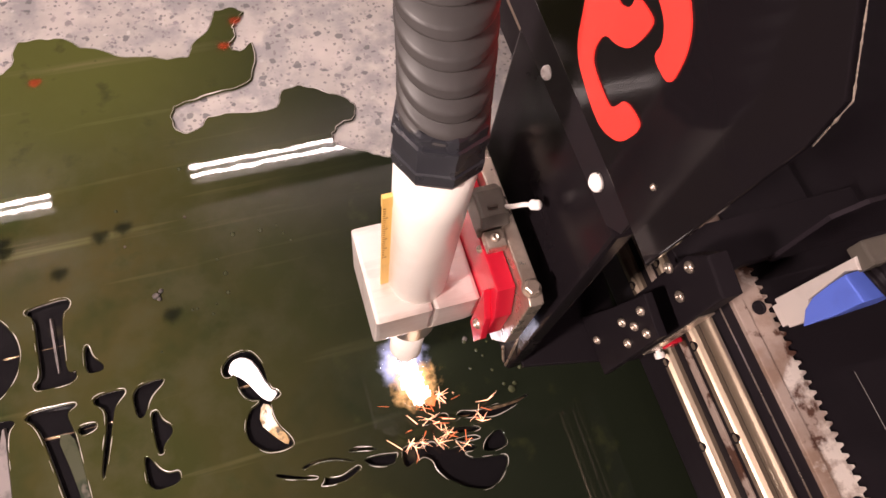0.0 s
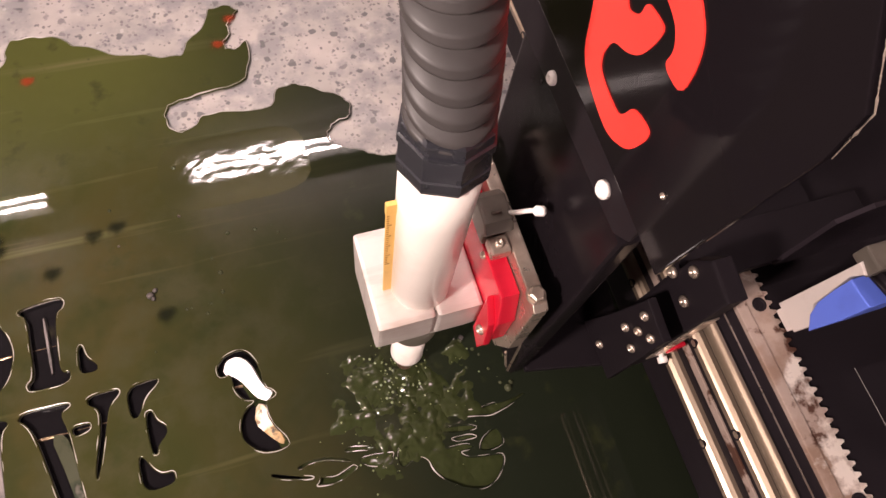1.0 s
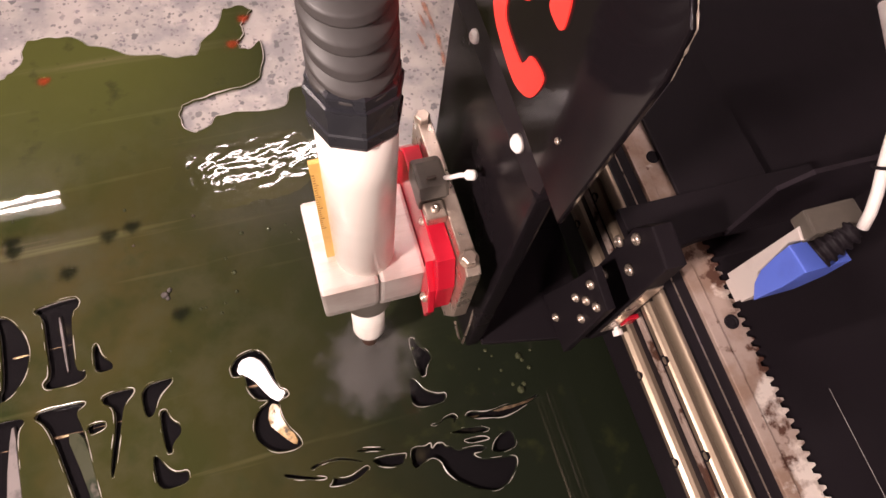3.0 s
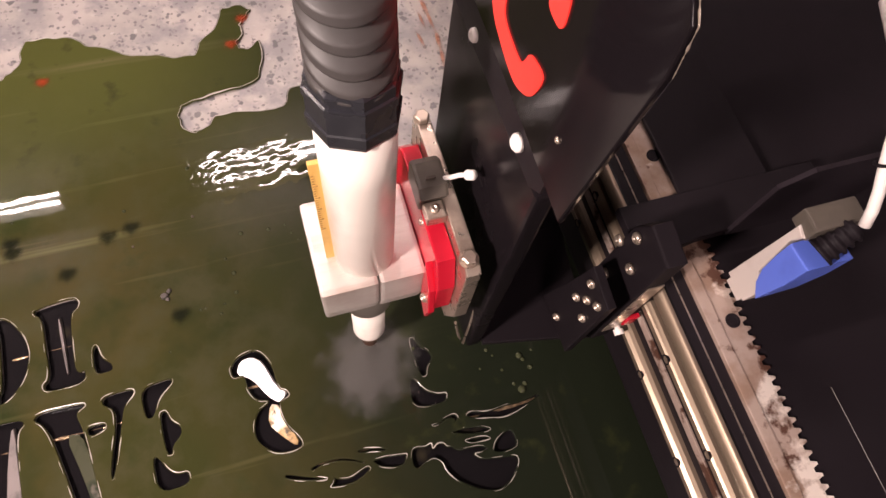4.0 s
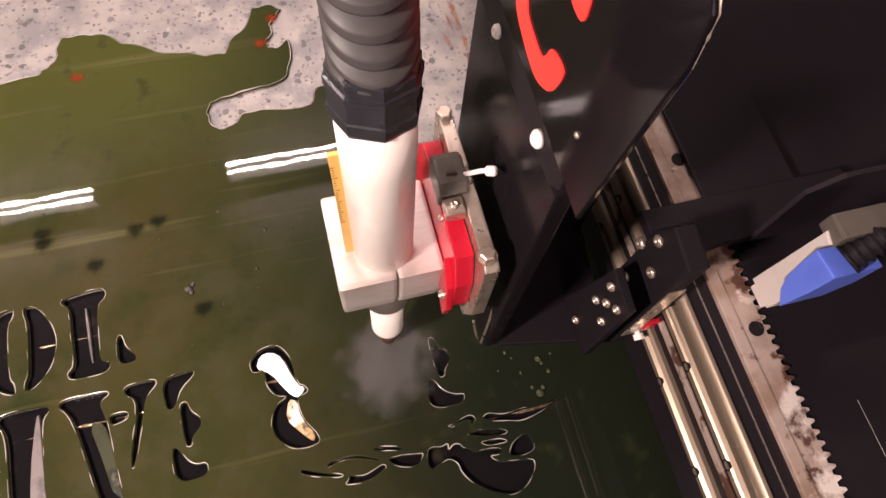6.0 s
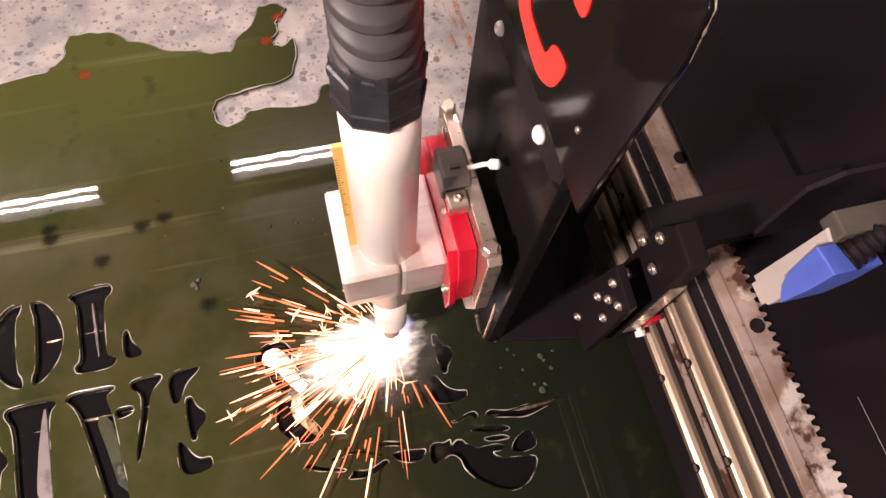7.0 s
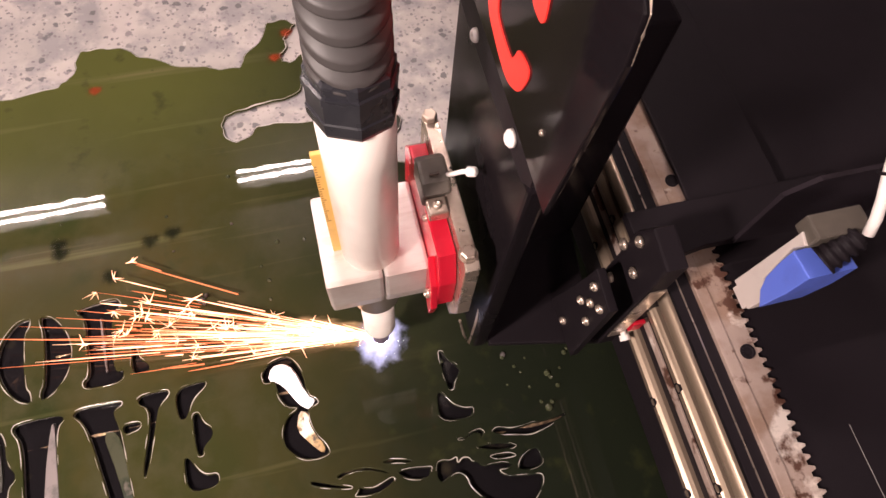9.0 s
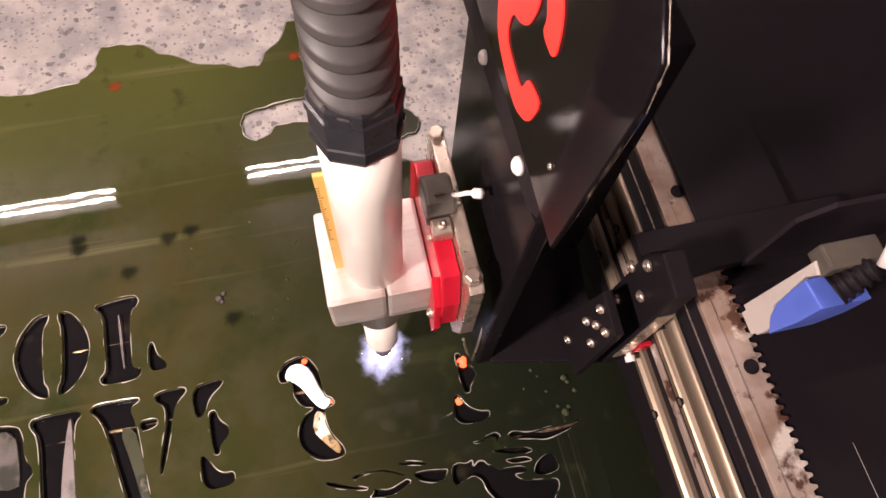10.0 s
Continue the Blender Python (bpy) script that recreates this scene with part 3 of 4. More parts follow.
# The gantry beam with its guide rails and rack ----------------------------------
def gantry():
    g = thing("gantry_beam", (0.22, 0.0, 0.0), "black gantry beam with bright guide rails and a rusty toothed rack", "gantry")
    y0, y1 = -0.50, 0.72
    part("beam", box((0.200, y0, 0.06), (0.480, y1, 0.176), 0.003), M_SATIN, g)
    for z0, z1, x in ((0.103, 0.120, 0.1950), (0.147, 0.1605, 0.1950)):
        bm = prism([(0.2, z0), (x + 0.003, z0), (x, z0 + 0.003), (x, z0 + 0.0075), (x + 0.0024, z0 + 0.0095), (x + 0.0024, z1 - 0.0045), (x, z1 - 0.0025), (x + 0.002, z1), (0.2, z1)], "xz", y0 + 0.01, y1 - 0.01, 0.0003)
        r = part("guide_rail", bm, M_RAIL, g, "ground steel guide rail")
        for k in range(20):
            y = y0 + 0.035 + 0.06 * k
            # dark disc paints in the shade of a rail hole
            part("rail_recess_disc", turned([(-0.001, 0.0036), (0.0006, 0.0036), (0.0006, 0.0027), (0.0002, 0.0024), (0.0002, 0.0)], (x + 0.0003, y, z0 + 0.0052), (-1, 0, 0), 14), M_SATIN, r)
    part("drive_strip", box((0.1982, y0 + 0.01, 0.131), (0.2, y1 - 0.01, 0.138), 0.0006), M_RACK, g, "speckled narrow steel strip")
    bar = [(0.2, 0.1655)] + [(0.1990 - 0.0040 * math.sin(a), 0.1718 - 0.0062 * math.cos(a)) for a in (0.26 * k for k in range(13))] + [(0.2, 0.1780)]
    part("cover_strip", prism(bar, "xz", y0 + 0.01, y1 - 0.01), M_RAIL, g, "bright tan rounded edge bar")
    part("groove_wire", box((0.2085, y0, 0.1758), (0.2093, y1, 0.1766)), M_STEEL, g)
    part("edge_wire", tube([(0.2735, -0.40, 0.1765), (0.274, -0.15, 0.1763)], 0.00022, 6), M_CLIP, g, "thin grey wire")
    # rack: module 2, teeth towards +x
    pitch = 0.00628
    edge, y = [(0.2247, y0 + 0.01)], y0 + 0.01
    while y < y1 - 0.02:
        edge += [(0.2382, y), (0.2382, y + 0.0012), (0.2418, y + 0.0024), (0.2418, y + 0.0038), (0.2382, y + 0.0052)]
        y += pitch
    edge += [(0.2382, y), (0.2247, y)]
    rack = part("toothed_rack", prism(edge, "xy", 0.160, 0.1785), M_RACK, g, "rusty steel gear rack")
    part("rack_seat", box((0.2165, y0 + 0.008, 0.158), (0.2244, y1 - 0.008, 0.1797), 0.0008), M_RACK, g)
    for k in range(9):
        yy = -0.097 + (k - 3) * 0.12
        # black disc in place of the shaded recess in the rack
        part("rack_recess_disc", turned([(-0.004, 0.0046), (0.0006, 0.0046), (0.0006, 0.0032), (0.0002, 0.0029), (0.0002, 0.0)], (0.2325, yy, 0.1787), (0, 0, 1), 18), M_SATIN, rack)
    return g


def screw(parent, at, axis, r=0.0038, bm_mat=None):
    """A dome-headed socket screw."""
    part("screw", turned([(0, r), (r * 0.45, r * 0.95), (r * 0.75, r * 0.62), (r * 0.75, r * 0.4), (r * 0.35, r * 0.36)], at, axis, 16), bm_mat or M_STEEL, parent, "", True)


# The carriage on the beam: plates, shield with its sticker, plug -------------------
def carriage():
    c = thing("carriage", (0.13, 0.0, 0.12), "gloss black carriage with a tall shield and red sticker", "machine carriage")
    pl = part("carriage_plate", prism([(-0.070, 0.100), (-0.070, 0.236), (-0.046, 0.240), (-0.038, 0.222), (-0.037, 0.190), (-0.035, 0.149), (-0.035, 0.085), (-0.055, 0.085)], "yz", 0.174, 0.187, 0.0015), M_SATIN, c)
    part("plate_edge", box((0.1755, -0.0712, 0.120), (0.1862, -0.0702, 0.205), 0.0004), M_STEEL, pl, "bare worn steel edge")
    part("bearing_block", box((0.187, -0.068, 0.100), (0.204, -0.030, 0.170), 0.002), M_SATIN, c)
    part("bridge_plate", prism([(0.1875, -0.0500), (0.2300, -0.0440), (0.330, -0.0440), (0.330, -0.012), (0.1875, -0.012)], "xy", 0.1815, 0.190, 0.001), M_SATIN, c)
    # strip added only to hide the rack teeth from the camera
    part("teeth_cover_strip", prism([(0.2340, -0.012), (0.300, -0.012), (0.300, 0.200), (0.2340, 0.200)], "xy", 0.1815, 0.1850, 0.0008), M_SATIN, c, "black strip added to hide the rack teeth from view")
    part("motor_plate", prism([(0.246, 0.1902), (0.335, 0.1902), (0.335, 0.262), (0.262, 0.262), (0.246, 0.250)], "xz", -0.0470, -0.0442), M_BLACK, c, "gloss black upright mounting plate")
    for y, z in ((-0.055, 0.200), (-0.044, 0.166), (-0.037, 0.202), (-0.045, 0.222)):
        screw(pl, (0.1738, y, z), (-1, 0, 0))
    low = part("lower_bracket", prism([(-0.074, 0.100), (-0.074, 0.196), (-0.048, 0.200), (-0.040, 0.150), (-0.030, 0.100)], "yz", 0.152, 0.158, 0.001), M_SATIN, c)
    for y, z in ((-0.055, 0.190), (-0.060, 0.175), (-0.053, 0.161), (-0.068, 0.186), (-0.066, 0.157), (-0.051, 0.113)):
        screw(low, (0.1518, y, z), (-0.9, -0.3, 0.3), 0.0032)
    part("stop_screw", turned([(0, 0.0035), (0.004, 0.0035), (0.004, 0.002), (0.012, 0.002)], (0.1865, -0.0765, 0.121), (0, 1, 0.2), 14), M_CABLE, c)
    part("wiper_seal", box((0.187, -0.0725, 0.128), (0.196, -0.0692, 0.142), 0.001), M_RED, c, "red rubber wiper")
    # lifter panel and column behind the torch
    part("lifter_panel", box((0.088, -0.050, 0.090), (0.098, 0.062, 0.318), 0.002), M_PANEL, c)
    part("lifter_column", box((0.0985, 0.022, 0.09), (0.186, 0.060, 0.32), 0.002), M_PANEL, c)
    # added black plate that covers lit water in the dark behind the torch
    part("dark_fill_plate", prism([(0.0985, -0.052), (0.140, -0.060), (0.176, -0.068), (0.190, 0.060), (0.0985, 0.060)], "xy", 0.092, 0.097, 0.001), M_SATIN, c)
    part("bolt_flange", prism([(0.30, 0.40), (0.30, 0.322), (0.02, 0.318), (-0.044, 0.318), (-0.052, 0.326), (-0.052, 0.340), (0.05, 0.345)], "yz", 0.0865, 0.0878), M_SATIN, c)
    for y, z, r in ((0.027, 0.3255, 0.0033), (-0.029, 0.3270, 0.0041)):
        screw(c, (0.0862, y, z), (-1, 0, 0.1), r, M_CABLE)
    # shield
    sh = part("shield", prism([(-0.070, 0.338), (-0.0765, 0.425), (-0.075, 0.440), (-0.060, 0.456), (0.02, 0.52), (0.30, 0.56), (0.30, 0.40), (0.061, 0.3445), (-0.023, 0.3415)], "yz", 0.0838, 0.0862, 0.0006), M_SHIELD, c, "gloss black painted shield")
    rim = [(-0.0768, 0.426), (-0.0752, 0.4405), (-0.0602, 0.4567), (0.02, 0.5205)]
    pts = []
    for (a, b), (d, e) in zip(rim, rim[1:]):
        n = int(math.hypot(d - a, e - b) / 0.0006) + 2
        for k in range(n):
            pts.append((0.0850, a + (d - a) * k / n - 0.0003, b + (e - b) * k / n + 0.0001))
    rnd = random.Random(4)
    part("worn_rim", tube(pts, [0.00012 + 0.0006 * max(0.0, noise.noise(Vector((p[1] * 300, p[2] * 300, 2.0)))) + rnd.choice((0, 0, 0.0001)) for p in pts], 6), M_STEEL, sh, "chipped bare metal rim")
    for y, z in ((-0.052, 0.364),):
        screw(sh, (0.0838, y, z), (-1, 0, 0), 0.0013)
    claw = mm([(24, 392), (18, 378), (12, 357), (-7, 351), (-19, 350), (-30, 357), (-34, 369), (-33, 374), (-22, 372), (-20, 365), (-17, 361), (0, 363), (3, 369), (1, 378), (-7, 381), (-13, 386), (-16, 394), (-17, 402), (-11, 402), (-5, 401), (-5, 395), (2, 391), (6, 401), (16, 401)])
    part("sticker", prism(rounded(claw, 2), "yz", 0.0831, 0.0837), M_LOGO, sh, "red claw-shaped sticker")
    claw2 = mm([(-4, 410), (-19, 407), (-24, 401), (-23, 394), (-35, 394), (-34, 406), (-30, 414), (-21, 420), (-6, 424)])
    part("sticker", prism(rounded(claw2, 2), "yz", 0.0831, 0.0837), M_LOGO, sh, "red claw-shaped sticker")
    # plug with its cable
    grey = mm([(-70, 190), (-89, 190), (-90, 206), (-80, 216), (-76, 250), (-79, 259), (-72, 261)])
    pb = part("plug", prism(grey, "yz", 0.2365, 0.262, 0.0008), M_GREY, c, "warm grey plug housing")
    blue = mm([(-92, 203), (-89, 206), (-84, 211), (-80, 221), (-78, 238), (-77.5, 250), (-94, 252), (-94, 230)])
    part("plug_cover", prism(blue, "yz", 0.2355, 0.264, 0.0008), M_BLUE, c, "rounded blue cover")
    part("plug_foot", box((0.2372, -0.0870, 0.184), (0.2560, -0.0730, 0.1898), 0.0006), M_GREY, pb)
    part("plug_top", box((0.2380, -0.0800, 0.2562), (0.2690, -0.0660, 0.2680), 0.0015), M_CLIP, pb, "dark grey end cap")
    ribs = []
    for k in range(20):
        ribs.append((0.0011 * k, 0.0078 - 0.00012 * k + (0.0010 if k % 4 < 2 else -0.0008)))
    part("strain_relief", turned(ribs, (0.245, -0.0865, 0.254), (0.75, 0.2, 0.65), 20), M_SATIN, c, "black ribbed strain relief", True)
    pts = [(0.2610, -0.0835, 0.2710), (0.2620, -0.0790, 0.279), (0.2628, -0.0730, 0.287), (0.2640, -0.0660, 0.294), (0.270, -0.056, 0.299), (0.280, -0.045, 0.301), (0.300, -0.02, 0.298), (0.33, 0.03, 0.29)]
    part("cable", tube(pts, 0.0029, 10), M_CABLE, c, "white cable", True)
    part("cable_tie", tube([(0.2655 + 0.004 * math.cos(a), -0.0635 - 0.0035 * math.sin(a), 0.2955 + 0.004 * math.sin(a)) for a in (k * 0.35 for k in range(19))], 0.0009, 6), M_SATIN, c)
    return c


# The torch with its clamp, red mount and hose ----------------------------------------
def torch():
    ax, ay = 0.0265, -0.005
    t = thing("plasma_torch", (ax, ay, 0.0), "ivory plasma torch in an aluminium clamp with a black corrugated hose", "plasma torch")
    part("torch_body", turned([(0.125, 0.0168), (0.30, 0.0168), (0.334, 0.0168)], (ax, ay, 0), (0, 0, 1), 56), M_TORCH, t, "", True)
    nz = part("nozzle_cup", turned([(0.0415, 0.0060), (0.0415, 0.0078), (0.0425, 0.0084), (0.0490, 0.0114), (0.0510, 0.0122), (0.0520, 0.0125), (0.0530, 0.0121), (0.124, 0.0124)], (ax, ay, 0), (0, 0, 1), 40), M_TORCH, t, "ivory tapered nozzle cup", True)
    part("nozzle_tip", turned([(0.0025, 0.0022), (0.004, 0.0034), (0.012, 0.0040), (0.0135, 0.0062), (0.016, 0.0068), (0.0414, 0.0071), (0.043, 0.0060)], (ax, ay, 0), (0, 0, 1), 32), M_COPPER, nz, "scorched copper tip")
    # clamp in two halves with a slit
    def half(x0, x1):
        return prism([(-0.0268, 0.201), (-0.0268, 0.170), (-0.0215, 0.148), (0.032, 0.148), (0.032, 0.201)], "yz", x0, x1, 0.0022)
    part("clamp", half(-0.0030, 0.0300), M_ALU, t, "machined aluminium clamp half")
    part("clamp", half(0.0308, 0.0575), M_ALU, t, "machined aluminium clamp half")
    # red mount and back plate
    bm = prism([(-0.037, 0.170), (-0.043, 0.182), (-0.043, 0.212), (-0.036, 0.236), (0.034, 0.236), (0.044, 0.222), (0.044, 0.175), (0.036, 0.165)], "yz", 0.0578, 0.0680, 0.001)
    rm = part("red_mount", bm, M_RED, t, "red anodised mounting block")
    part("mount_flare", prism([(-0.030, 0.172), (-0.041, 0.163), (-0.045, 0.182), (-0.041, 0.207), (-0.030, 0.225)], "yz", 0.0540, 0.0580, 0.0008), M_RED, rm)
    screw(rm, (0.0540, -0.0375, 0.190), (-1, -0.3, 0.4), 0.0032)
    screw(rm, (0.0578, -0.010, 0.232), (-0.7, 0, 0.7), 0.0022)
    bp = part("back_plate", prism([(-0.040, 0.150), (-0.050, 0.178), (-0.050, 0.243), (-0.046, 0.246), (0.046, 0.246), (0.049, 0.243), (0.049, 0.150), (0.0, 0.14)], "yz", 0.0684, 0.0764, 0.0008), M_STEEL, t, "bare steel back plate")
    for y, z, k in ((-0.042, 0.2465, 0.0042), (0.043, 0.2465, 0.0042)):
        part("hex_bolt", turned([(0, k), (0.0035, k), (0.0042, k * 0.8)], (0.0716, y, z), (0, 0, 1), 6), M_STEEL, bp)
    part("bolt_washer", turned([(0, 0.0052), (0.0008, 0.0052)], (0.0716, -0.042, 0.2462), (0, 0, 1), 20), M_STEEL, bp)
    part("probe_wire", tube([(0.074, -0.046, 0.150), (0.078, -0.049, 0.125), (0.083, -0.050, 0.104), (0.087, -0.044, 0.128), (0.09, -0.038, 0.16)], 0.0009, 6), M_STEEL, t)
    # sensor clip with its lead
    cl = part("sensor_clip", prism([(-0.006, 0.246), (-0.008, 0.252), (-0.004, 0.2575), (0.010, 0.2585), (0.015, 0.254), (0.015, 0.238), (-0.006, 0.238)], "yz", 0.0560, 0.0715, 0.0018), M_CLIP, t, "dark grey plastic sensor clip")
    part("clip_slot", box((0.0610, 0.0000, 0.2560), (0.0660, 0.0012, 0.2592)), M_INK, cl)
    part("clip_foot", box((0.0575, -0.017, 0.240), (0.0680, -0.007, 0.2475), 0.001), M_STEEL, cl)
    screw(cl, (0.0628, -0.0115, 0.2472), (0, 0, 1), 0.0026)
    ld = part("lead", tube([(0.0700, 0.000, 0.256), (0.0725, -0.0035, 0.262), (0.0755, -0.006, 0.267), (0.0785, -0.0085, 0.2705)], 0.00125, 8), M_CABLE, t, "white sensor lead", True)
    part("lead_end", turned([(0, 0.0016), (0.001, 0.0026), (0.005, 0.0026), (0.006, 0.0016)], (0.0775, -0.0078, 0.2695), (0.7, -0.5, 0.5), 12), M_CABLE, ld, "", True)
    # yellow rule strip on the side of the body
    tg = part("rule_strip", box((0.0052, -0.0050, 0.2015), (0.0118, -0.0036, 0.302), 0.0004), M_TAG, t, "yellow rule strip with dark tick marks")
    for k in range(26):
        part("tick", box((0.0054, -0.00535, 0.240 + 0.0022 * k), (0.0066 if k % 5 else 0.0078, -0.0049, 0.2405 + 0.0022 * k)), M_TICK, tg)
    part("rule_end", box((0.0050, -0.0054, 0.294), (0.0118, -0.0030, 0.303), 0.0004), M_TAG, tg)
    # union nut and hose
    lean = Vector((0.03, 0.14, 0.98)).normalized()
    base = Vector((ax, ay, 0.3345))
    bm = turned([(-0.004, 0.0178), (-0.002, 0.0185), (0.003, 0.0187), (0.0036, 0.0180), (0.012, 0.0180), (0.0126, 0.0187), (0.016, 0.0187), (0.0165, 0.0176), (0.021, 0.0176), (0.022, 0.0160)], base, lean, 8)
    part("union_nut", bm, M_NUT, t, "black moulded octagonal nut")
    pts, rad, p, d = [], [], base + lean * 0.020, lean.copy()
    for n in range(420):
        f = (n % 14) / 13
        pts.append(p.copy())
        rad.append(0.0122 + 0.0043 * min(1.0, max(0.0, (0.86 - f) / 0.40)) ** 0.7 - (0.0010 if n % 14 == 0 else 0.0))
        d = (d + Vector((-0.00052, 0.0044, 0.0)) * (1 if n < 140 else 0.25)).normalized()
        p = p + d * 0.00055
    bm = tube(pts, rad, 40)
    # the hose is sheared, lower in front, so its ribs fit the camera's view
    for v in bm.verts:
        rise = min(1.0, max(0.0, (v.co.z - base.z - 0.020) / 0.014))
        v.co += lean * (0.62 * rise * (v.co.y - ay - 0.14 * (v.co.z - 0.3345)))
    part("hose", bm, M_HOSE, t, "black corrugated hose", True)
    return t


GANTRY, CARRIAGE, TORCH = gantry(), carriage(), torch()


# Loose slugs and small things on the plate ---------------------------------------------
def slug(outline, z, tilt, mat, label):
    pts = mm(outline)
    cx, cy = sum(a for a, b in pts) / len(pts), sum(b for a, b in pts) / len(pts)
    bm = prism(rounded([(a - cx, b - cy) for a, b in pts], 1), "xy", -0.002, 0.002, 0.0006)
    ob = single("cut_slug", bm, mat, label, "metal offcut", group="offcuts in the slots")
    ob.matrix_basis = pose(cx, cy, z, *tilt)
    return ob


slug([(-85, -2), (-80, 8), (-70, 9), (-62, 2), (-56, -20), (-49, -27), (-54, -32), (-58, -33), (-64, -27), (-74, -8)], -0.0005, (14, -8, 0), M_GLINT_SLUG, "wet steel offcut tilted in its slot, lamp glint in its colour")
slug([(-63, -33), (-56, -36), (-55, -48), (-47, -66), (-50, -71), (-58, -62), (-68, -48)], -0.0012, (10, -6, 0), M_GOLD_SLUG, "wet steel offcut tilted in its slot, lamp glint in its colour")
slug([(-256, 0), (-253, 2), (-252, -40), (-250, -90), (-264, -90), (-262, -40)], -0.0028, (3, -6, 0), M_PALE_SLUG, "wet grey steel offcut standing in its slot")
slug([(-326, 4), (-296, 1), (-292, -30), (-293, -45), (-326, -38)], -0.0030, (4, -5, 0), M_SLUG, "wet grey steel offcut standing in its slot")
slug([(-218, -14), (-206, -16), (-200, -40), (-194, -92), (-200, -92), (-208, -50)], -0.0032, (4, -4, 0), M_ALGAE_SLUG, "green-filmed steel offcut standing in its slot")
slug([(-217, 82), (-215, 84), (-212, 36), (-214, 34)], -0.0016, (2, -5, 0), M_PALE_SLUG, "thin wet grey steel offcut standing in its slot")


def support_slats():
    """Rusty bars under the plate; their uneven crests show in the slots."""
    for k in range(7):
        y = 0.058 - 0.073 * (k - 1)
        bm = bmesh.new()
        n = 260
        rows = []
        for i in range(n):
            x = -0.60 + 0.85 * i / (n - 1)
            top = -0.0022 + 0.0034 * noise.noise(Vector((x * 42, k * 3.7, 1.5))) + 0.0012 * noise.noise(Vector((x * 140, k, 0)))
            w = 0.0016 + 0.0012 * noise.noise(Vector((x * 60, k, 8)))
            rows.append([bm.verts.new(p) for p in ((x, y - w, -0.06), (x, y - w, top - 0.0012), (x, y, top), (x, y + w, top - 0.0016), (x, y + w, -0.06))])
        for a, b in zip(rows, rows[1:]):
            for j in range(4):
                bm.faces.new((a[j], b[j], b[j + 1], a[j + 1]))
        single("support_slat", bm, M_SLAT, "rusty slat under the plate with an uneven burnt crest", "slat", True, group="support slats")


support_slats()


def slag_bit(x, y, r, seed, mat):
    rnd = random.Random(seed)
    bm = bmesh.new()
    bmesh.ops.create_icosphere(bm, subdivisions=2, radius=r)
    for v in bm.verts:
        v.co *= rnd.uniform(0.75, 1.2)
        v.co.z *= 0.7
    ob = single("slag_bit", bm, mat, "small wet lump of slag lying in the water film", "slag", True, group="slag on the plate")
    ob.matrix_basis = pose(x / 1000, y / 1000, 0.0030 + r * 0.4, 0, 0, seed * 40)


for k, (x, y, r) in enumerate(((-131, 79, 0.0030), (-127, 83, 0.0022), (-129, 76, 0.0020), (-98, 149, 0.0013), (-151, 132, 0.0011), (113, -26, 0.0024))):
    slag_bit(x, y, r, k, M_SLUG if k in (0, 1, 2, 5) else M_INK)


def bubble(x, y, r):
    ob = single("bubble", turned([(0, r), (r * 0.25, r * 0.97), (r * 0.5, r * 0.85), (r * 0.75, r * 0.6), (r * 0.9, r * 0.35), (r, 0.0)], (0, 0, 0), (0, 0, 1), 14), M_FILM,
                "small bubble floating on the water film", "bubble", True, group="bubbles on the water")
    ob.location = (x / 1000, y / 1000, 0.0028)


for x, y, r in ((146, -50, 0.0030), (148, -54, 0.0020), (139, -78, 0.0036), (143, -74, 0.0022), (134, -72, 0.0018), (-155, 169, 0.0016), (-247, 180, 0.0013), (-60, 122, 0.0022), (-96, 200, 0.0019), (-36, 120, 0.0020),
                (-72, 86, 0.0021), (-73, 68, 0.0018), (-77, 101, 0.0014), (-21, 121, 0.0012), (-17, 112, 0.0014), (-12, 104, 0.0011), (166, -36, 0.0026), (169, -33, 0.0017), (112, -28, 0.0022), (-104, 60, 0.0013), (120, -38, 0.0018), (124, -44, 0.0013), (131, -33, 0.0012), (152, -62, 0.0022), (128, -58, 0.0015), (158, -48, 0.0014), (110, -52, 0.0012), (-133, 30, 0.0010), (-88, 52, 0.0014), (-84, 60, 0.0012), (-100, 60, 0.0012), (60, -20, 0.0016)):
    bubble(x, y, r)


# Sparks, arc, splash -----------------------------------------------------------------
def streaks(seed, count, angle, spread, reach, start=0.0, lift=0.010, width=0.00032, stars=0, jitter=0.0, length=1.0):
    """Thin glowing streaks that fly out from the origin over the water."""
    rnd = random.Random(seed)
    hot, warm = bmesh.new(), bmesh.new()
    for k in range(count):
        a = angle + rnd.gauss(0, spread)
        r0 = start + (reach * rnd.random() ** 1.2)
        ln = rnd.uniform(0.006, 0.050) * (0.5 + reach * 2.6) * length * (2.2 if rnd.random() < 0.4 and reach > 0.2 else 1.0)
        z0 = 0.006 + lift * rnd.random() * (0.3 + r0 / max(reach, 1e-3))
        d = Vector((math.cos(a), math.sin(a), rnd.uniform(-0.06, 0.12)))
        p = Vector((d.x * r0 + rnd.gauss(0, jitter), d.y * r0 + rnd.gauss(0, jitter * 0.6), z0))
        w = width * rnd.uniform(0.4, 1.2)
        tube([p, p + d * ln * 0.6, p + d * ln], [w, w, w * 0.2], 4, hot if r0 < reach * rnd.uniform(0.1, 0.7) or rnd.random() < 0.2 else warm)
        if rnd.random() < stars:
            q = p + d * ln
            for _ in range(5):
                b = rnd.uniform(0, 6.283)
                tube([q, q + Vector((math.cos(b), math.sin(b), 0.3)) * rnd.uniform(0.003, 0.011)], [w, w * 0.2], 4, hot)
    return hot, warm


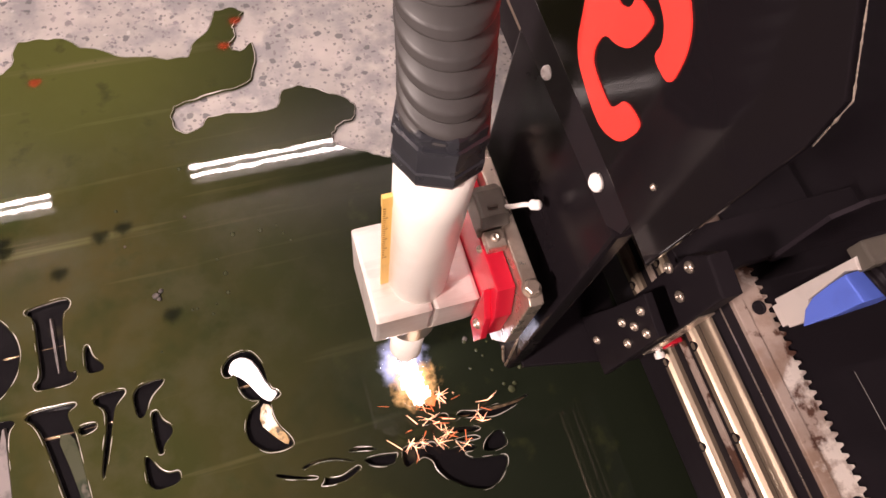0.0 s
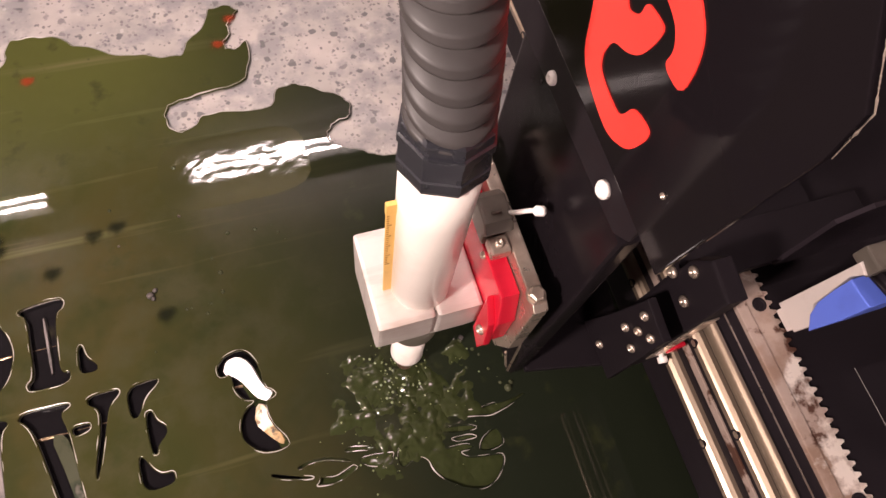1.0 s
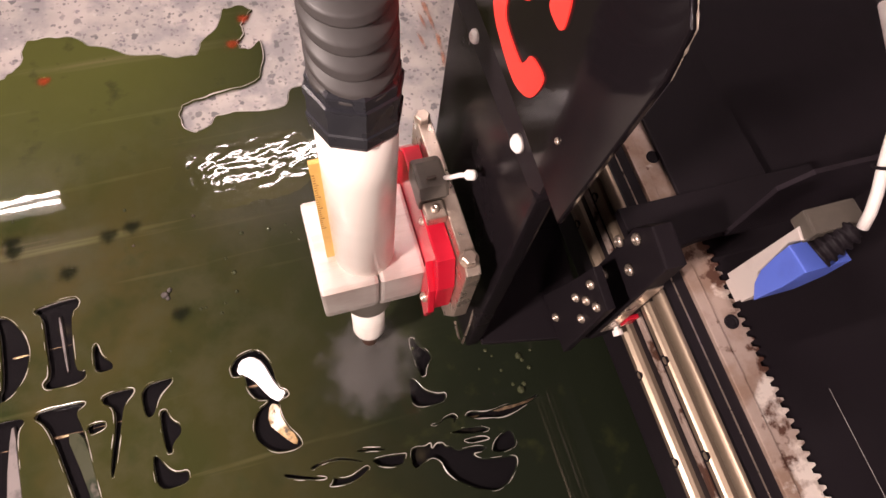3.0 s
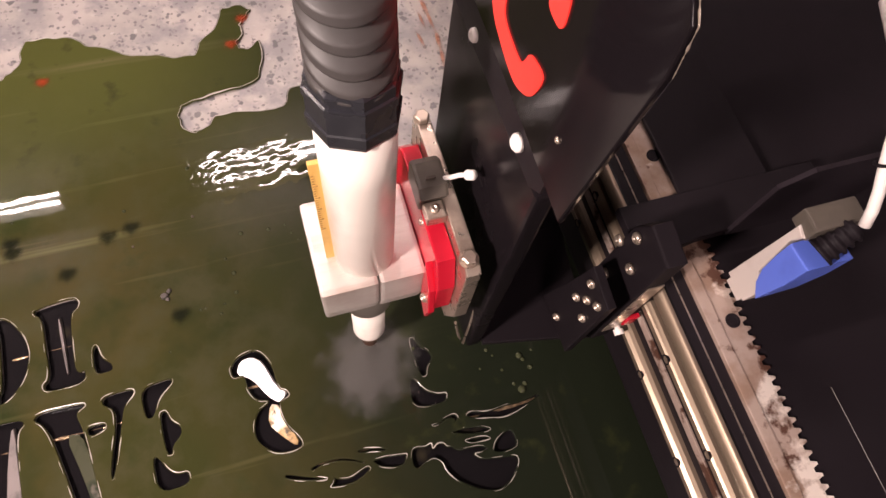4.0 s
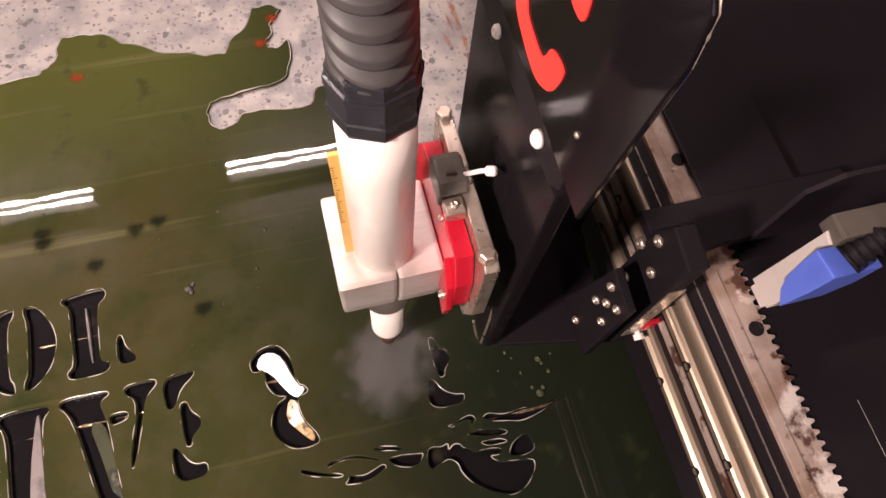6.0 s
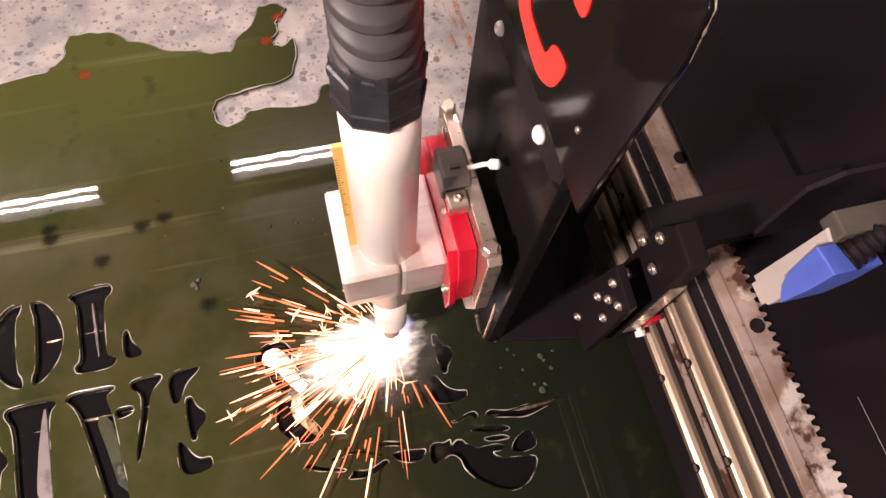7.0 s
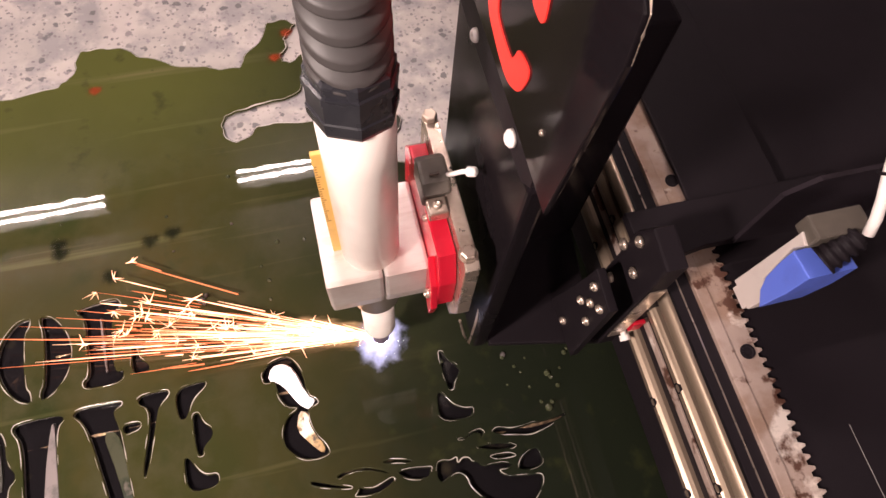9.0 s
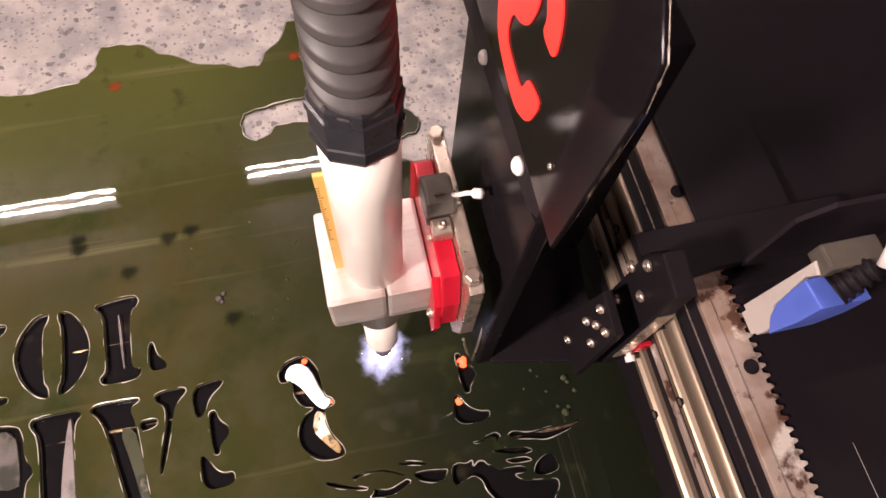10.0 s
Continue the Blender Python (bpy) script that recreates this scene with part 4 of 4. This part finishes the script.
def spray(name, label, seed, count, angle, spread, reach, base, **more):
    t = thing(name, base, label, "sparks", kind="stuff")
    hot, warm = streaks(seed, count, angle, spread, reach, **more)
    for bm, mat in ((hot, M_SPARK_HOT), (warm, M_SPARK)):
        bmesh.ops.translate(bm, vec=Vector(base), verts=bm.verts)
        part("streaks", bm, mat, t, kind="stuff")
    return t


AX, AY = 0.0265, -0.005
JET = spray("spark_jet", "long orange sparks flying out low over the water", 7, 250, radians(168.5), 0.10, 0.215, (AX, AY, 0), stars=0.16, width=0.00058)
BURST = spray("spark_burst", "round burst of white and orange sparks at the pierce", 11, 270, radians(194), 0.62, 0.115, (AX, AY, 0), stars=0.12, width=0.0008)
TRAIL = spray("spark_trail", "few thin orange spark trails", 31, 20, radians(163), 0.035, 0.24, (AX, AY, 0), stars=0.35, width=0.00042)
FALL = spray("spark_fall", "thin orange spark trails falling forward", 33, 20, radians(232), 0.06, 0.12, (AX, AY, 0), width=0.00028)
FLY = spray("spark_cluster", "orange sparks scattered over the winged cut-out", 5, 44, radians(235), 1.5, 0.022, (0.068, -0.088, 0), stars=0.3, width=0.00034, jitter=0.018, length=0.55)


def patch(radius, z, rows=6, steps=40, bm=None):
    """A round sheet, slightly domed."""
    bm = bm or bmesh.new()
    rings = [[bm.verts.new((0, 0, z))]]
    for k in range(1, rows + 1):
        r = radius * k / rows
        rings.append([bm.verts.new((r * math.cos(a), r * math.sin(a), z - 0.0006 * (k / rows))) for a in (2 * math.pi * j / steps for j in range(steps))])
    for j in range(steps):
        bm.faces.new((rings[0][0], rings[1][j], rings[1][(j + 1) % steps]))
        for a, b in zip(rings[1:], rings[2:]):
            bm.faces.new((a[j], b[j], b[(j + 1) % steps], a[(j + 1) % steps]))
    return bm


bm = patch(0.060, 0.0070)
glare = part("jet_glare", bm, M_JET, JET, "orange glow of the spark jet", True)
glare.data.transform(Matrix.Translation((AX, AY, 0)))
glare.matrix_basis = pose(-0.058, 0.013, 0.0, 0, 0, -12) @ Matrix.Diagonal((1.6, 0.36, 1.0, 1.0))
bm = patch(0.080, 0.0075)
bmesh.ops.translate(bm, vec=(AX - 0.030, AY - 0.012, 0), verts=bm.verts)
flash = part("pierce_halo", bm, M_FLASH, BURST, "white halo painted round the pierce", True)
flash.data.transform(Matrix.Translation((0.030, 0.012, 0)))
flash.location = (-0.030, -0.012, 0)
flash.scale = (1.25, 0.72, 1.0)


def arc():
    t = thing("plasma_arc", (AX, AY, 0), "blue-white plasma arc glowing under the nozzle", "plasma arc")
    rnd = random.Random(2)
    bm = turned([(0.0032, 0.0030), (0.005, 0.0046), (0.008, 0.0058), (0.0105, 0.0048), (0.012, 0.003)], (AX, AY, 0), (0, 0, 1), 20)
    part("arc_core", bm, M_ARC, t, "", True)
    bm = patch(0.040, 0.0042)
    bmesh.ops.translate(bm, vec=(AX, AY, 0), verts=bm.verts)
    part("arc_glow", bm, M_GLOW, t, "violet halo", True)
    bm = bmesh.new()
    for _ in range(14):
        a, r = rnd.uniform(0, 6.283), rnd.uniform(0.008, 0.020)
        bmesh.ops.create_icosphere(bm, subdivisions=1, radius=rnd.uniform(0.00008, 0.0002), matrix=Matrix.Translation((AX + r * math.cos(a), AY + r * math.sin(a), 0.006 + rnd.uniform(0, 0.01))))
    part("droplets", bm, M_ARC, t, kind="stuff")
    return t


def flame():
    base = Vector((AX + 0.030, AY - 0.027, 0))
    t = thing("flame", base, "white and orange flame licking down from the nozzle", "flame")
    for k, (dx, dy, r, mat) in enumerate(((0.000, -0.004, 0.011, M_ARC), (0.002, -0.018, 0.012, M_FIRE), (0.004, -0.030, 0.011, M_FIRE), (0.012, -0.036, 0.007, M_SPARK))):
        bm = bmesh.new()
        bmesh.ops.create_icosphere(bm, subdivisions=3, radius=r)
        for v in bm.verts:
            n = noise.noise(v.co * 260 + Vector((k * 9, 0, 0)))
            v.co *= 0.75 + 0.55 * n
            v.co.z *= 0.45
        bmesh.ops.translate(bm, vec=base + Vector((dx, dy, 0.010)), verts=bm.verts)
        part("flame_tongue", bm, mat, t, "", True)
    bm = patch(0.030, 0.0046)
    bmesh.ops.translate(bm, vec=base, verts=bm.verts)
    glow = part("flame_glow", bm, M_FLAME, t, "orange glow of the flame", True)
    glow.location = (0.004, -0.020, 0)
    return t


def ember(at, r, seed):
    bm = bmesh.new()
    bmesh.ops.create_icosphere(bm, subdivisions=2, radius=r)
    rnd = random.Random(seed)
    for v in bm.verts:
        v.co *= rnd.uniform(0.7, 1.25)
    ob = single("ember", bm, M_EMBER if seed % 2 else M_SPARK, "glowing red lump of slag in a slot", "ember", True, group="embers")
    ob.location = at
    return ob


EMBERS = [ember((0.064, -0.018, -0.0015), 0.0056, 1), ember((0.053, -0.050, -0.001), 0.0034, 2), ember((-0.068, 0.010, -0.001), 0.0022, 3), ember((-0.050, -0.028, -0.001), 0.0020, 5)]


def splash(seed, count):
    """Crests of churned water over a round patch; each patch heaves and turns as one."""
    rnd = random.Random(seed)
    base = Vector((0.055 + 0.012 * (seed - 22), -0.080 + 0.016 * (seed % 2), 0))
    t = thing("water_splash", base, "churned green water with glinting crests", "splash", "splashing water", "stuff")
    bm = bmesh.new()
    n, size = 120, 0.090
    grid = []
    for j in range(n):
        row = []
        for i in range(n):
            x, y = size * (2 * i / (n - 1) - 1), size * (2 * j / (n - 1) - 1)
            e = max(0.0, 1 - (math.hypot(x, y) / size) ** 2)
            q = Vector((x * 75, y * 75, seed * 7.0))
            w = noise.noise(q * 0.6) * 0.0030 + noise.noise(q * 1.5) * 0.0022 + noise.noise(q * 3.6) * 0.0011
            row.append(bm.verts.new(base + Vector((x, y, 0.0026 + e * (w * 1.3 + 0.0006) - (1 - e) * 0.005))))
        grid.append(row)
    for a, b in zip(grid, grid[1:]):
        for k in range(n - 1):
            bm.faces.new((a[k], a[k + 1], b[k + 1], b[k]))
    part("crests", bm, M_BUBBLE, t, "", True, "stuff")
    # pale drops: spray near the nozzle, elsewhere water glints drawn as drops
    bm = bmesh.new()
    for _ in range(count):
        a, r = rnd.uniform(0, 6.283), 0.070 * math.sqrt(rnd.random())
        bmesh.ops.create_icosphere(bm, subdivisions=1, radius=rnd.choice((0.0003, 0.0004, 0.0005, 0.0009)), matrix=Matrix.Translation(base + Vector((r * math.cos(a), r * 0.8 * math.sin(a), 0.004 + rnd.uniform(0, 0.010)))))
    for _ in range(24):
        p = base + Vector((0.058 - base.x + rnd.gauss(0, 0.011), -0.046 - base.y + rnd.gauss(0, 0.010), 0.004 + rnd.uniform(0, 0.004)))
        bmesh.ops.create_icosphere(bm, subdivisions=1, radius=rnd.uniform(0.0004, 0.0014), matrix=Matrix.Translation(p))
    part("drops", bm, M_FOAM_GLINT, t, "", True, "stuff")
    return t


def surge():
    """A ring of steep wavelets driven outwards round the torch."""
    base = Vector((0.034, -0.036, 0))
    t = thing("water_surge", base, "ring of steep green wavelets round the torch", "splash", "splashing water", "stuff")
    bm = bmesh.new()
    rings, steps = 60, 300
    grid = []
    for j in range(rings):
        f = j / (rings - 1)
        r = 0.040 + 0.050 * f
        row = []
        for i in range(steps):
            a = 2 * math.pi * i / steps
            x, y = r * math.cos(a), r * math.sin(a) * 0.9
            e = math.sin(math.pi * f) ** 0.7
            q = Vector((x * 55, y * 55, 2.0))
            w = noise.noise(q * 0.7) * 0.0026 + noise.noise(q * 1.9) * 0.0022 + noise.noise(q * 4.2) * 0.0008
            row.append(bm.verts.new(base + Vector((x, y, 0.0030 + e * (w + 0.0004) - (1 - e) * 0.0035))))
        grid.append(row)
    for a, b in zip(grid, grid[1:]):
        for k in range(steps):
            m = (k + 1) % steps
            bm.faces.new((a[k], b[k], b[m], a[m]))
    part("wavelets", bm, M_BUBBLE, t, "", True, "stuff")
    return t


def stain(x, y, r, mat, name, label, category, group, turn=0.0, thin=1.0):
    ob = single(name, patch(r, 0.0036, 3, 20), mat, label, category, True, group=group)
    ob.matrix_basis = pose(x / 1000, y / 1000, 0, 0, 0, turn) @ Matrix.Diagonal((thin, 1.0, 1.0, 1.0))


for k, (x, y, r) in enumerate(((-150, 151, 0.016), (-170, 147, 0.013), (-248, 160, 0.015), (-247, 150, 0.012), (-120, 60, 0.014), (-205, 120, 0.012))):
    stain(x, y, r, M_STAIN, "algae_stain", "dark algae blot in the water film", "stain", "blots in the water")
for x, y, r in ((-17, 366, 0.009), (-33, 335, 0.013), (-213, 327, 0.012)):
    stain(x, y, r, M_RUST, "rust_spot", "orange rust bloom under the water film", "rust", "rust spots")


for x, y, r, turn, thin in ((175, 323, 0.030, 4, 0.16), (176, 296, 0.026, -3, 0.20), (174, 272, 0.024, -6, 0.18), (174, 343, 0.026, 8, 0.22), (166, 326, 0.022, 6, 0.14), (158, 300, 0.018, 10, 0.15)):
    stain(x, y, r, M_STREAK, "rust_streak", "narrow orange rust scratch on the bare plate", "rust", "rust scratches", turn, thin)


def ripple(amp, label):
    """Wavelets that roll over the film where the lamp mirrors in it."""
    base = Vector((-0.045, 0.185, 0))
    t = thing("ripple_patch", base, label, "ripples", kind="stuff")
    bm = bmesh.new()
    nx, ny = 175, 84
    grid = []
    for j in range(ny):
        row = []
        for i in range(nx):
            x, y = -0.09 + 0.186 * i / (nx - 1), -0.052 + 0.104 * j / (ny - 1)
            e = max(0.0, 1 - ((x - 0.003) / 0.091) ** 4 - (y / 0.050) ** 4)
            d = math.hypot(x - 0.09, y + 0.16)
            w = amp * 0.000035 * math.sin(d * 380 + 7.0 * noise.noise(Vector((x * 26, y * 26, 0)))) + amp * 0.00013 * noise.noise(Vector((x * 48, y * 130, 3))) + amp * 0.00007 * noise.noise(Vector((x * 150, y * 230, 5)))
            row.append(bm.verts.new(base + Vector((x, y, 0.0030 + e ** 0.5 * w + (e ** 0.5 - 1) * 0.0012 + 0.0003 * e))))
        grid.append(row)
    for a, b in zip(grid, grid[1:]):
        for k in range(nx - 1):
            bm.faces.new((a[k], a[k + 1], b[k + 1], b[k]))
    part("wavelets", bm, M_CHOP, t, "", True, "stuff")
    return t


ARC, FLAME = arc(), flame()
SPLASHES = [splash(21, 26), splash(22, 22), splash(23, 22)]
RIPPLE, SWELL, SURGE = ripple(1.0, "choppy wavelets on the olive water film"), ripple(0.3, "faint swell on the olive water film"), surge()
DRY_BM = patch(0.075, 0.0038)
DRY = single("dry_spot", DRY_BM, M_DRY, "grey steel blown clear of water round the torch", "dry spot", True, kind="stuff")


# What moves ------------------------------------------------------------------------------
# seconds, gantry x, carriage y, torch height, in millimetres
TRACK = [(0.0, 29.7, -26.2, 3.1), (0.5, 32.9, -31.4, 3.2), (1.0, 32.7, -31.3, 3.0), (1.5, 32.5, -31.3, 22.0), (1.75, 32.4, -31.2, 27.0), (1.9, 15.5, -15.2, 27.0), (2.0, 4.9, -5.4, 26.8), (2.1, 0.9, -0.6, 25.0),
         (2.5, 0.4, 0.1, 13.3), (3.0, 0.0, 0.0, 0.5), (4.0, 0.0, -0.1, 0.1), (5.0, 0.0, 0.0, 0.0), (5.5, -0.4, 0.3, 0.3), (6.2, -0.5, 0.3, 2.0), (7.0, -0.7, 0.4, 3.9), (7.5, 2.8, 1.2, 2.2), (8.0, 10.0, 10.5, 0.5), (8.5, 0.2, 14.6, 0.6),
         (9.0, -12.5, 14.2, 0.6), (9.5, -24.6, 13.6, 2.2), (10.0, -26.4, 7.3, 1.3)]


def offset(t):
    for a, b in zip(TRACK, TRACK[1:]):
        if a[0] <= t <= b[0]:
            f = (t - a[0]) / (b[0] - a[0])
            return Vector((a[1] + (b[1] - a[1]) * f, a[2] + (b[2] - a[2]) * f, a[3] + (b[3] - a[3]) * f)) / 1000
    return Vector(TRACK[-1][1:]) / 1000


def motions():
    gx, cx, tx = BASE[GANTRY.name], BASE[CARRIAGE.name], BASE[TORCH.name]
    walk(GANTRY, [(t, pose(gx.x + x / 1000, gx.y, gx.z)) for t, x, y, z in TRACK])
    walk(CARRIAGE, [(t, pose(cx.x + x / 1000, cx.y + y / 1000, cx.z)) for t, x, y, z in TRACK])
    walk(TORCH, [(t, pose(tx.x + x / 1000, tx.y + y / 1000, tx.z + z / 1000)) for t, x, y, z in TRACK])
    deep = -0.075

    def at_torch(t, z=0.0, turn=0.0, dx=0.0, dy=0.0):
        o = offset(t)
        return pose(AX + o.x + dx, AY + o.y + dy, z, 0, 0, turn)

    rnd = random.Random(9)
    rows = [(0.0, at_torch(0, deep)), (8.1, at_torch(8.1, deep))]
    for k in range(13):
        t = 8.25 + 0.1 * k
        rows.append((t, at_torch(t, rnd.uniform(0.0, 0.003), rnd.uniform(-3, 3), 0, 0.003)))
    rows += [(9.65, at_torch(9.65, deep)), (10.0, at_torch(10, deep))]
    walk(JET, rows)
    for ob in (TRAIL, FALL):
        rows = [(0.0, at_torch(7, deep)), (7.5, at_torch(7.5, deep))]
        if ob == TRAIL:
            rows += [(7.6, at_torch(7.6)), (7.7, at_torch(7.7, 0.002, 4)), (7.8, at_torch(7.8, deep))]
        else:
            rows += [(7.9, at_torch(7.9, deep, -40)), (7.97, at_torch(7.97, 0, -45)), (8.04, at_torch(8.04, 0, -43)), (8.12, at_torch(8.12, deep, -40))]
        rows += [(9.55, at_torch(9.55, deep)), (9.68, at_torch(9.68)), (9.8, at_torch(9.8, 0.001, 3)), (9.88, at_torch(9.88, 0, -2)), (9.98, at_torch(9.98, deep)), (10.0, at_torch(10, deep))]
        walk(ob, rows)
    walk(BURST, [(0.0, at_torch(7, deep)), (6.85, at_torch(7, deep)), (6.97, at_torch(7, 0.0, -4)), (7.03, at_torch(7, 0.002, 5)), (7.13, at_torch(7, deep)), (10.0, at_torch(7, deep))])
    walk(ARC, [(0.0, at_torch(0)), (0.42, at_torch(0.42)), (0.55, at_torch(0.5, deep)), (6.7, at_torch(7, deep)), (6.9, at_torch(7)), (7.5, at_torch(7.5)), (8.0, at_torch(8)), (8.5, at_torch(8.5)),
               (9.0, at_torch(9)), (9.5, at_torch(9.5)), (10.0, at_torch(10))])
    f = BASE[FLAME.name]
    walk(FLAME, [(0.0, pose(f.x, f.y, 0)), (0.2, pose(f.x + 0.001, f.y - 0.004, 0.002, 0, 0, 12)), (0.35, pose(f.x, f.y - 0.006, -0.001, 0, 0, -10)), (0.42, pose(f.x, f.y - 0.002, -0.0110, 0, 0, -4)), (0.62, pose(f.x, f.y, -0.0122)), (0.76, pose(f.x, f.y, deep)), (10.0, pose(f.x, f.y, deep))])
    s = BASE[FLY.name]
    walk(FLY, [(0.0, pose(s.x, s.y, 0)), (0.2, pose(s.x, s.y, 0.002, 0, 0, 25)), (0.4, pose(s.x, s.y, 0.001, 0, 0, 50)), (0.55, pose(s.x, s.y, deep, 0, 0, 60)), (10.0, pose(s.x, s.y, deep, 0, 0, 60))])
    for e, on in zip(EMBERS, (7.2, 7.2, 9.8, 9.8)):
        p = e.location.copy()
        rows = [(0.0, pose(p.x, p.y, deep)), (on, pose(p.x, p.y, deep)), (on + 0.12, pose(p.x, p.y, p.z))]
        if on < 8:
            rows += [(8.1, pose(p.x, p.y, p.z)), (8.3, pose(p.x, p.y, -0.012)), (9.82, pose(p.x, p.y, -0.012)), (9.94, pose(p.x, p.y, p.z))]
        walk(e, rows + [(10.0, pose(p.x + 0.001, p.y, p.z, 0, 0, 30))])
    for k, ob in enumerate(SPLASHES):
        p = BASE[ob.name]
        rows = [(0.0, pose(p.x, p.y, -0.03)), (0.46, pose(p.x, p.y, -0.03))]
        for j in range(7):
            t = 0.62 + 0.17 * j
            rows.append((t, pose(p.x + 0.003 * math.sin(j * 2 + k), p.y, (0.0006 if (j + k) % 3 else -0.0015), 0, 0, 9 * j)))
        rows += [(1.9, pose(p.x, p.y, -0.0040)), (2.3, pose(p.x, p.y, -0.0060)), (2.7, pose(p.x, p.y, -0.03)), (10.0, pose(p.x, p.y, -0.03))]
        walk(ob, rows)
    p = BASE[RIPPLE.name]
    rows = [(0.0, pose(p.x, p.y, -0.004)), (1.5, pose(p.x, p.y, -0.003)), (1.7, pose(p.x, p.y, 0.0))]
    for j in range(20):
        t = 1.8 + 0.2 * j
        rows.append((t, pose(p.x + 0.004 * math.sin(1.7 * j), p.y + 0.003 * math.cos(2.3 * j), 0.0002 * math.sin(j))))
    rows += [(6.2, pose(p.x, p.y, -0.003)), (10.0, pose(p.x, p.y, -0.004))]
    walk(RIPPLE, rows)
    rows = [(0.0, pose(p.x, p.y, -0.004)), (0.6, pose(p.x, p.y, -0.003)), (0.8, pose(p.x, p.y, 0.0))]
    for j in range(5):
        rows.append((1.0 + 0.15 * j, pose(p.x + 0.003 * math.sin(1.9 * j), p.y + 0.003 * math.cos(2.3 * j), 0.0)))
    walk(SWELL, rows + [(1.8, pose(p.x, p.y, -0.003)), (5.9, pose(p.x, p.y, -0.003)), (6.3, pose(p.x, p.y, 0.0)), (6.9, pose(p.x + 0.003, p.y, -0.003)), (10.0, pose(p.x, p.y, -0.004))])
    p = BASE[SURGE.name]
    walk(SURGE, [(0.0, pose(p.x, p.y, -0.03)), (1.55, pose(p.x, p.y, -0.03)), (1.8, pose(p.x, p.y, 0.0, 0, 0, 4)), (2.0, pose(p.x, p.y, 0.0005, 0, 0, 9)), (2.2, pose(p.x - 0.003, p.y, -0.0008, 0, 0, 15)),
                 (2.5, pose(p.x - 0.004, p.y, -0.0030, 0, 0, 20)), (2.8, pose(p.x - 0.004, p.y, -0.03, 0, 0, 24)), (10.0, pose(p.x - 0.004, p.y, -0.03, 0, 0, 24))])
    walk(DRY, [(0.0, pose(0.023, -0.023, -0.006)), (1.9, pose(0.023, -0.023, -0.006)), (2.3, pose(0.023, -0.023, 0)), (7.4, pose(0.023, -0.023, 0)), (8.4, pose(0.024, -0.018, 0)), (8.9, pose(0.026, -0.020, -0.004)), (10.0, pose(0.020, -0.020, -0.006))])


motions()
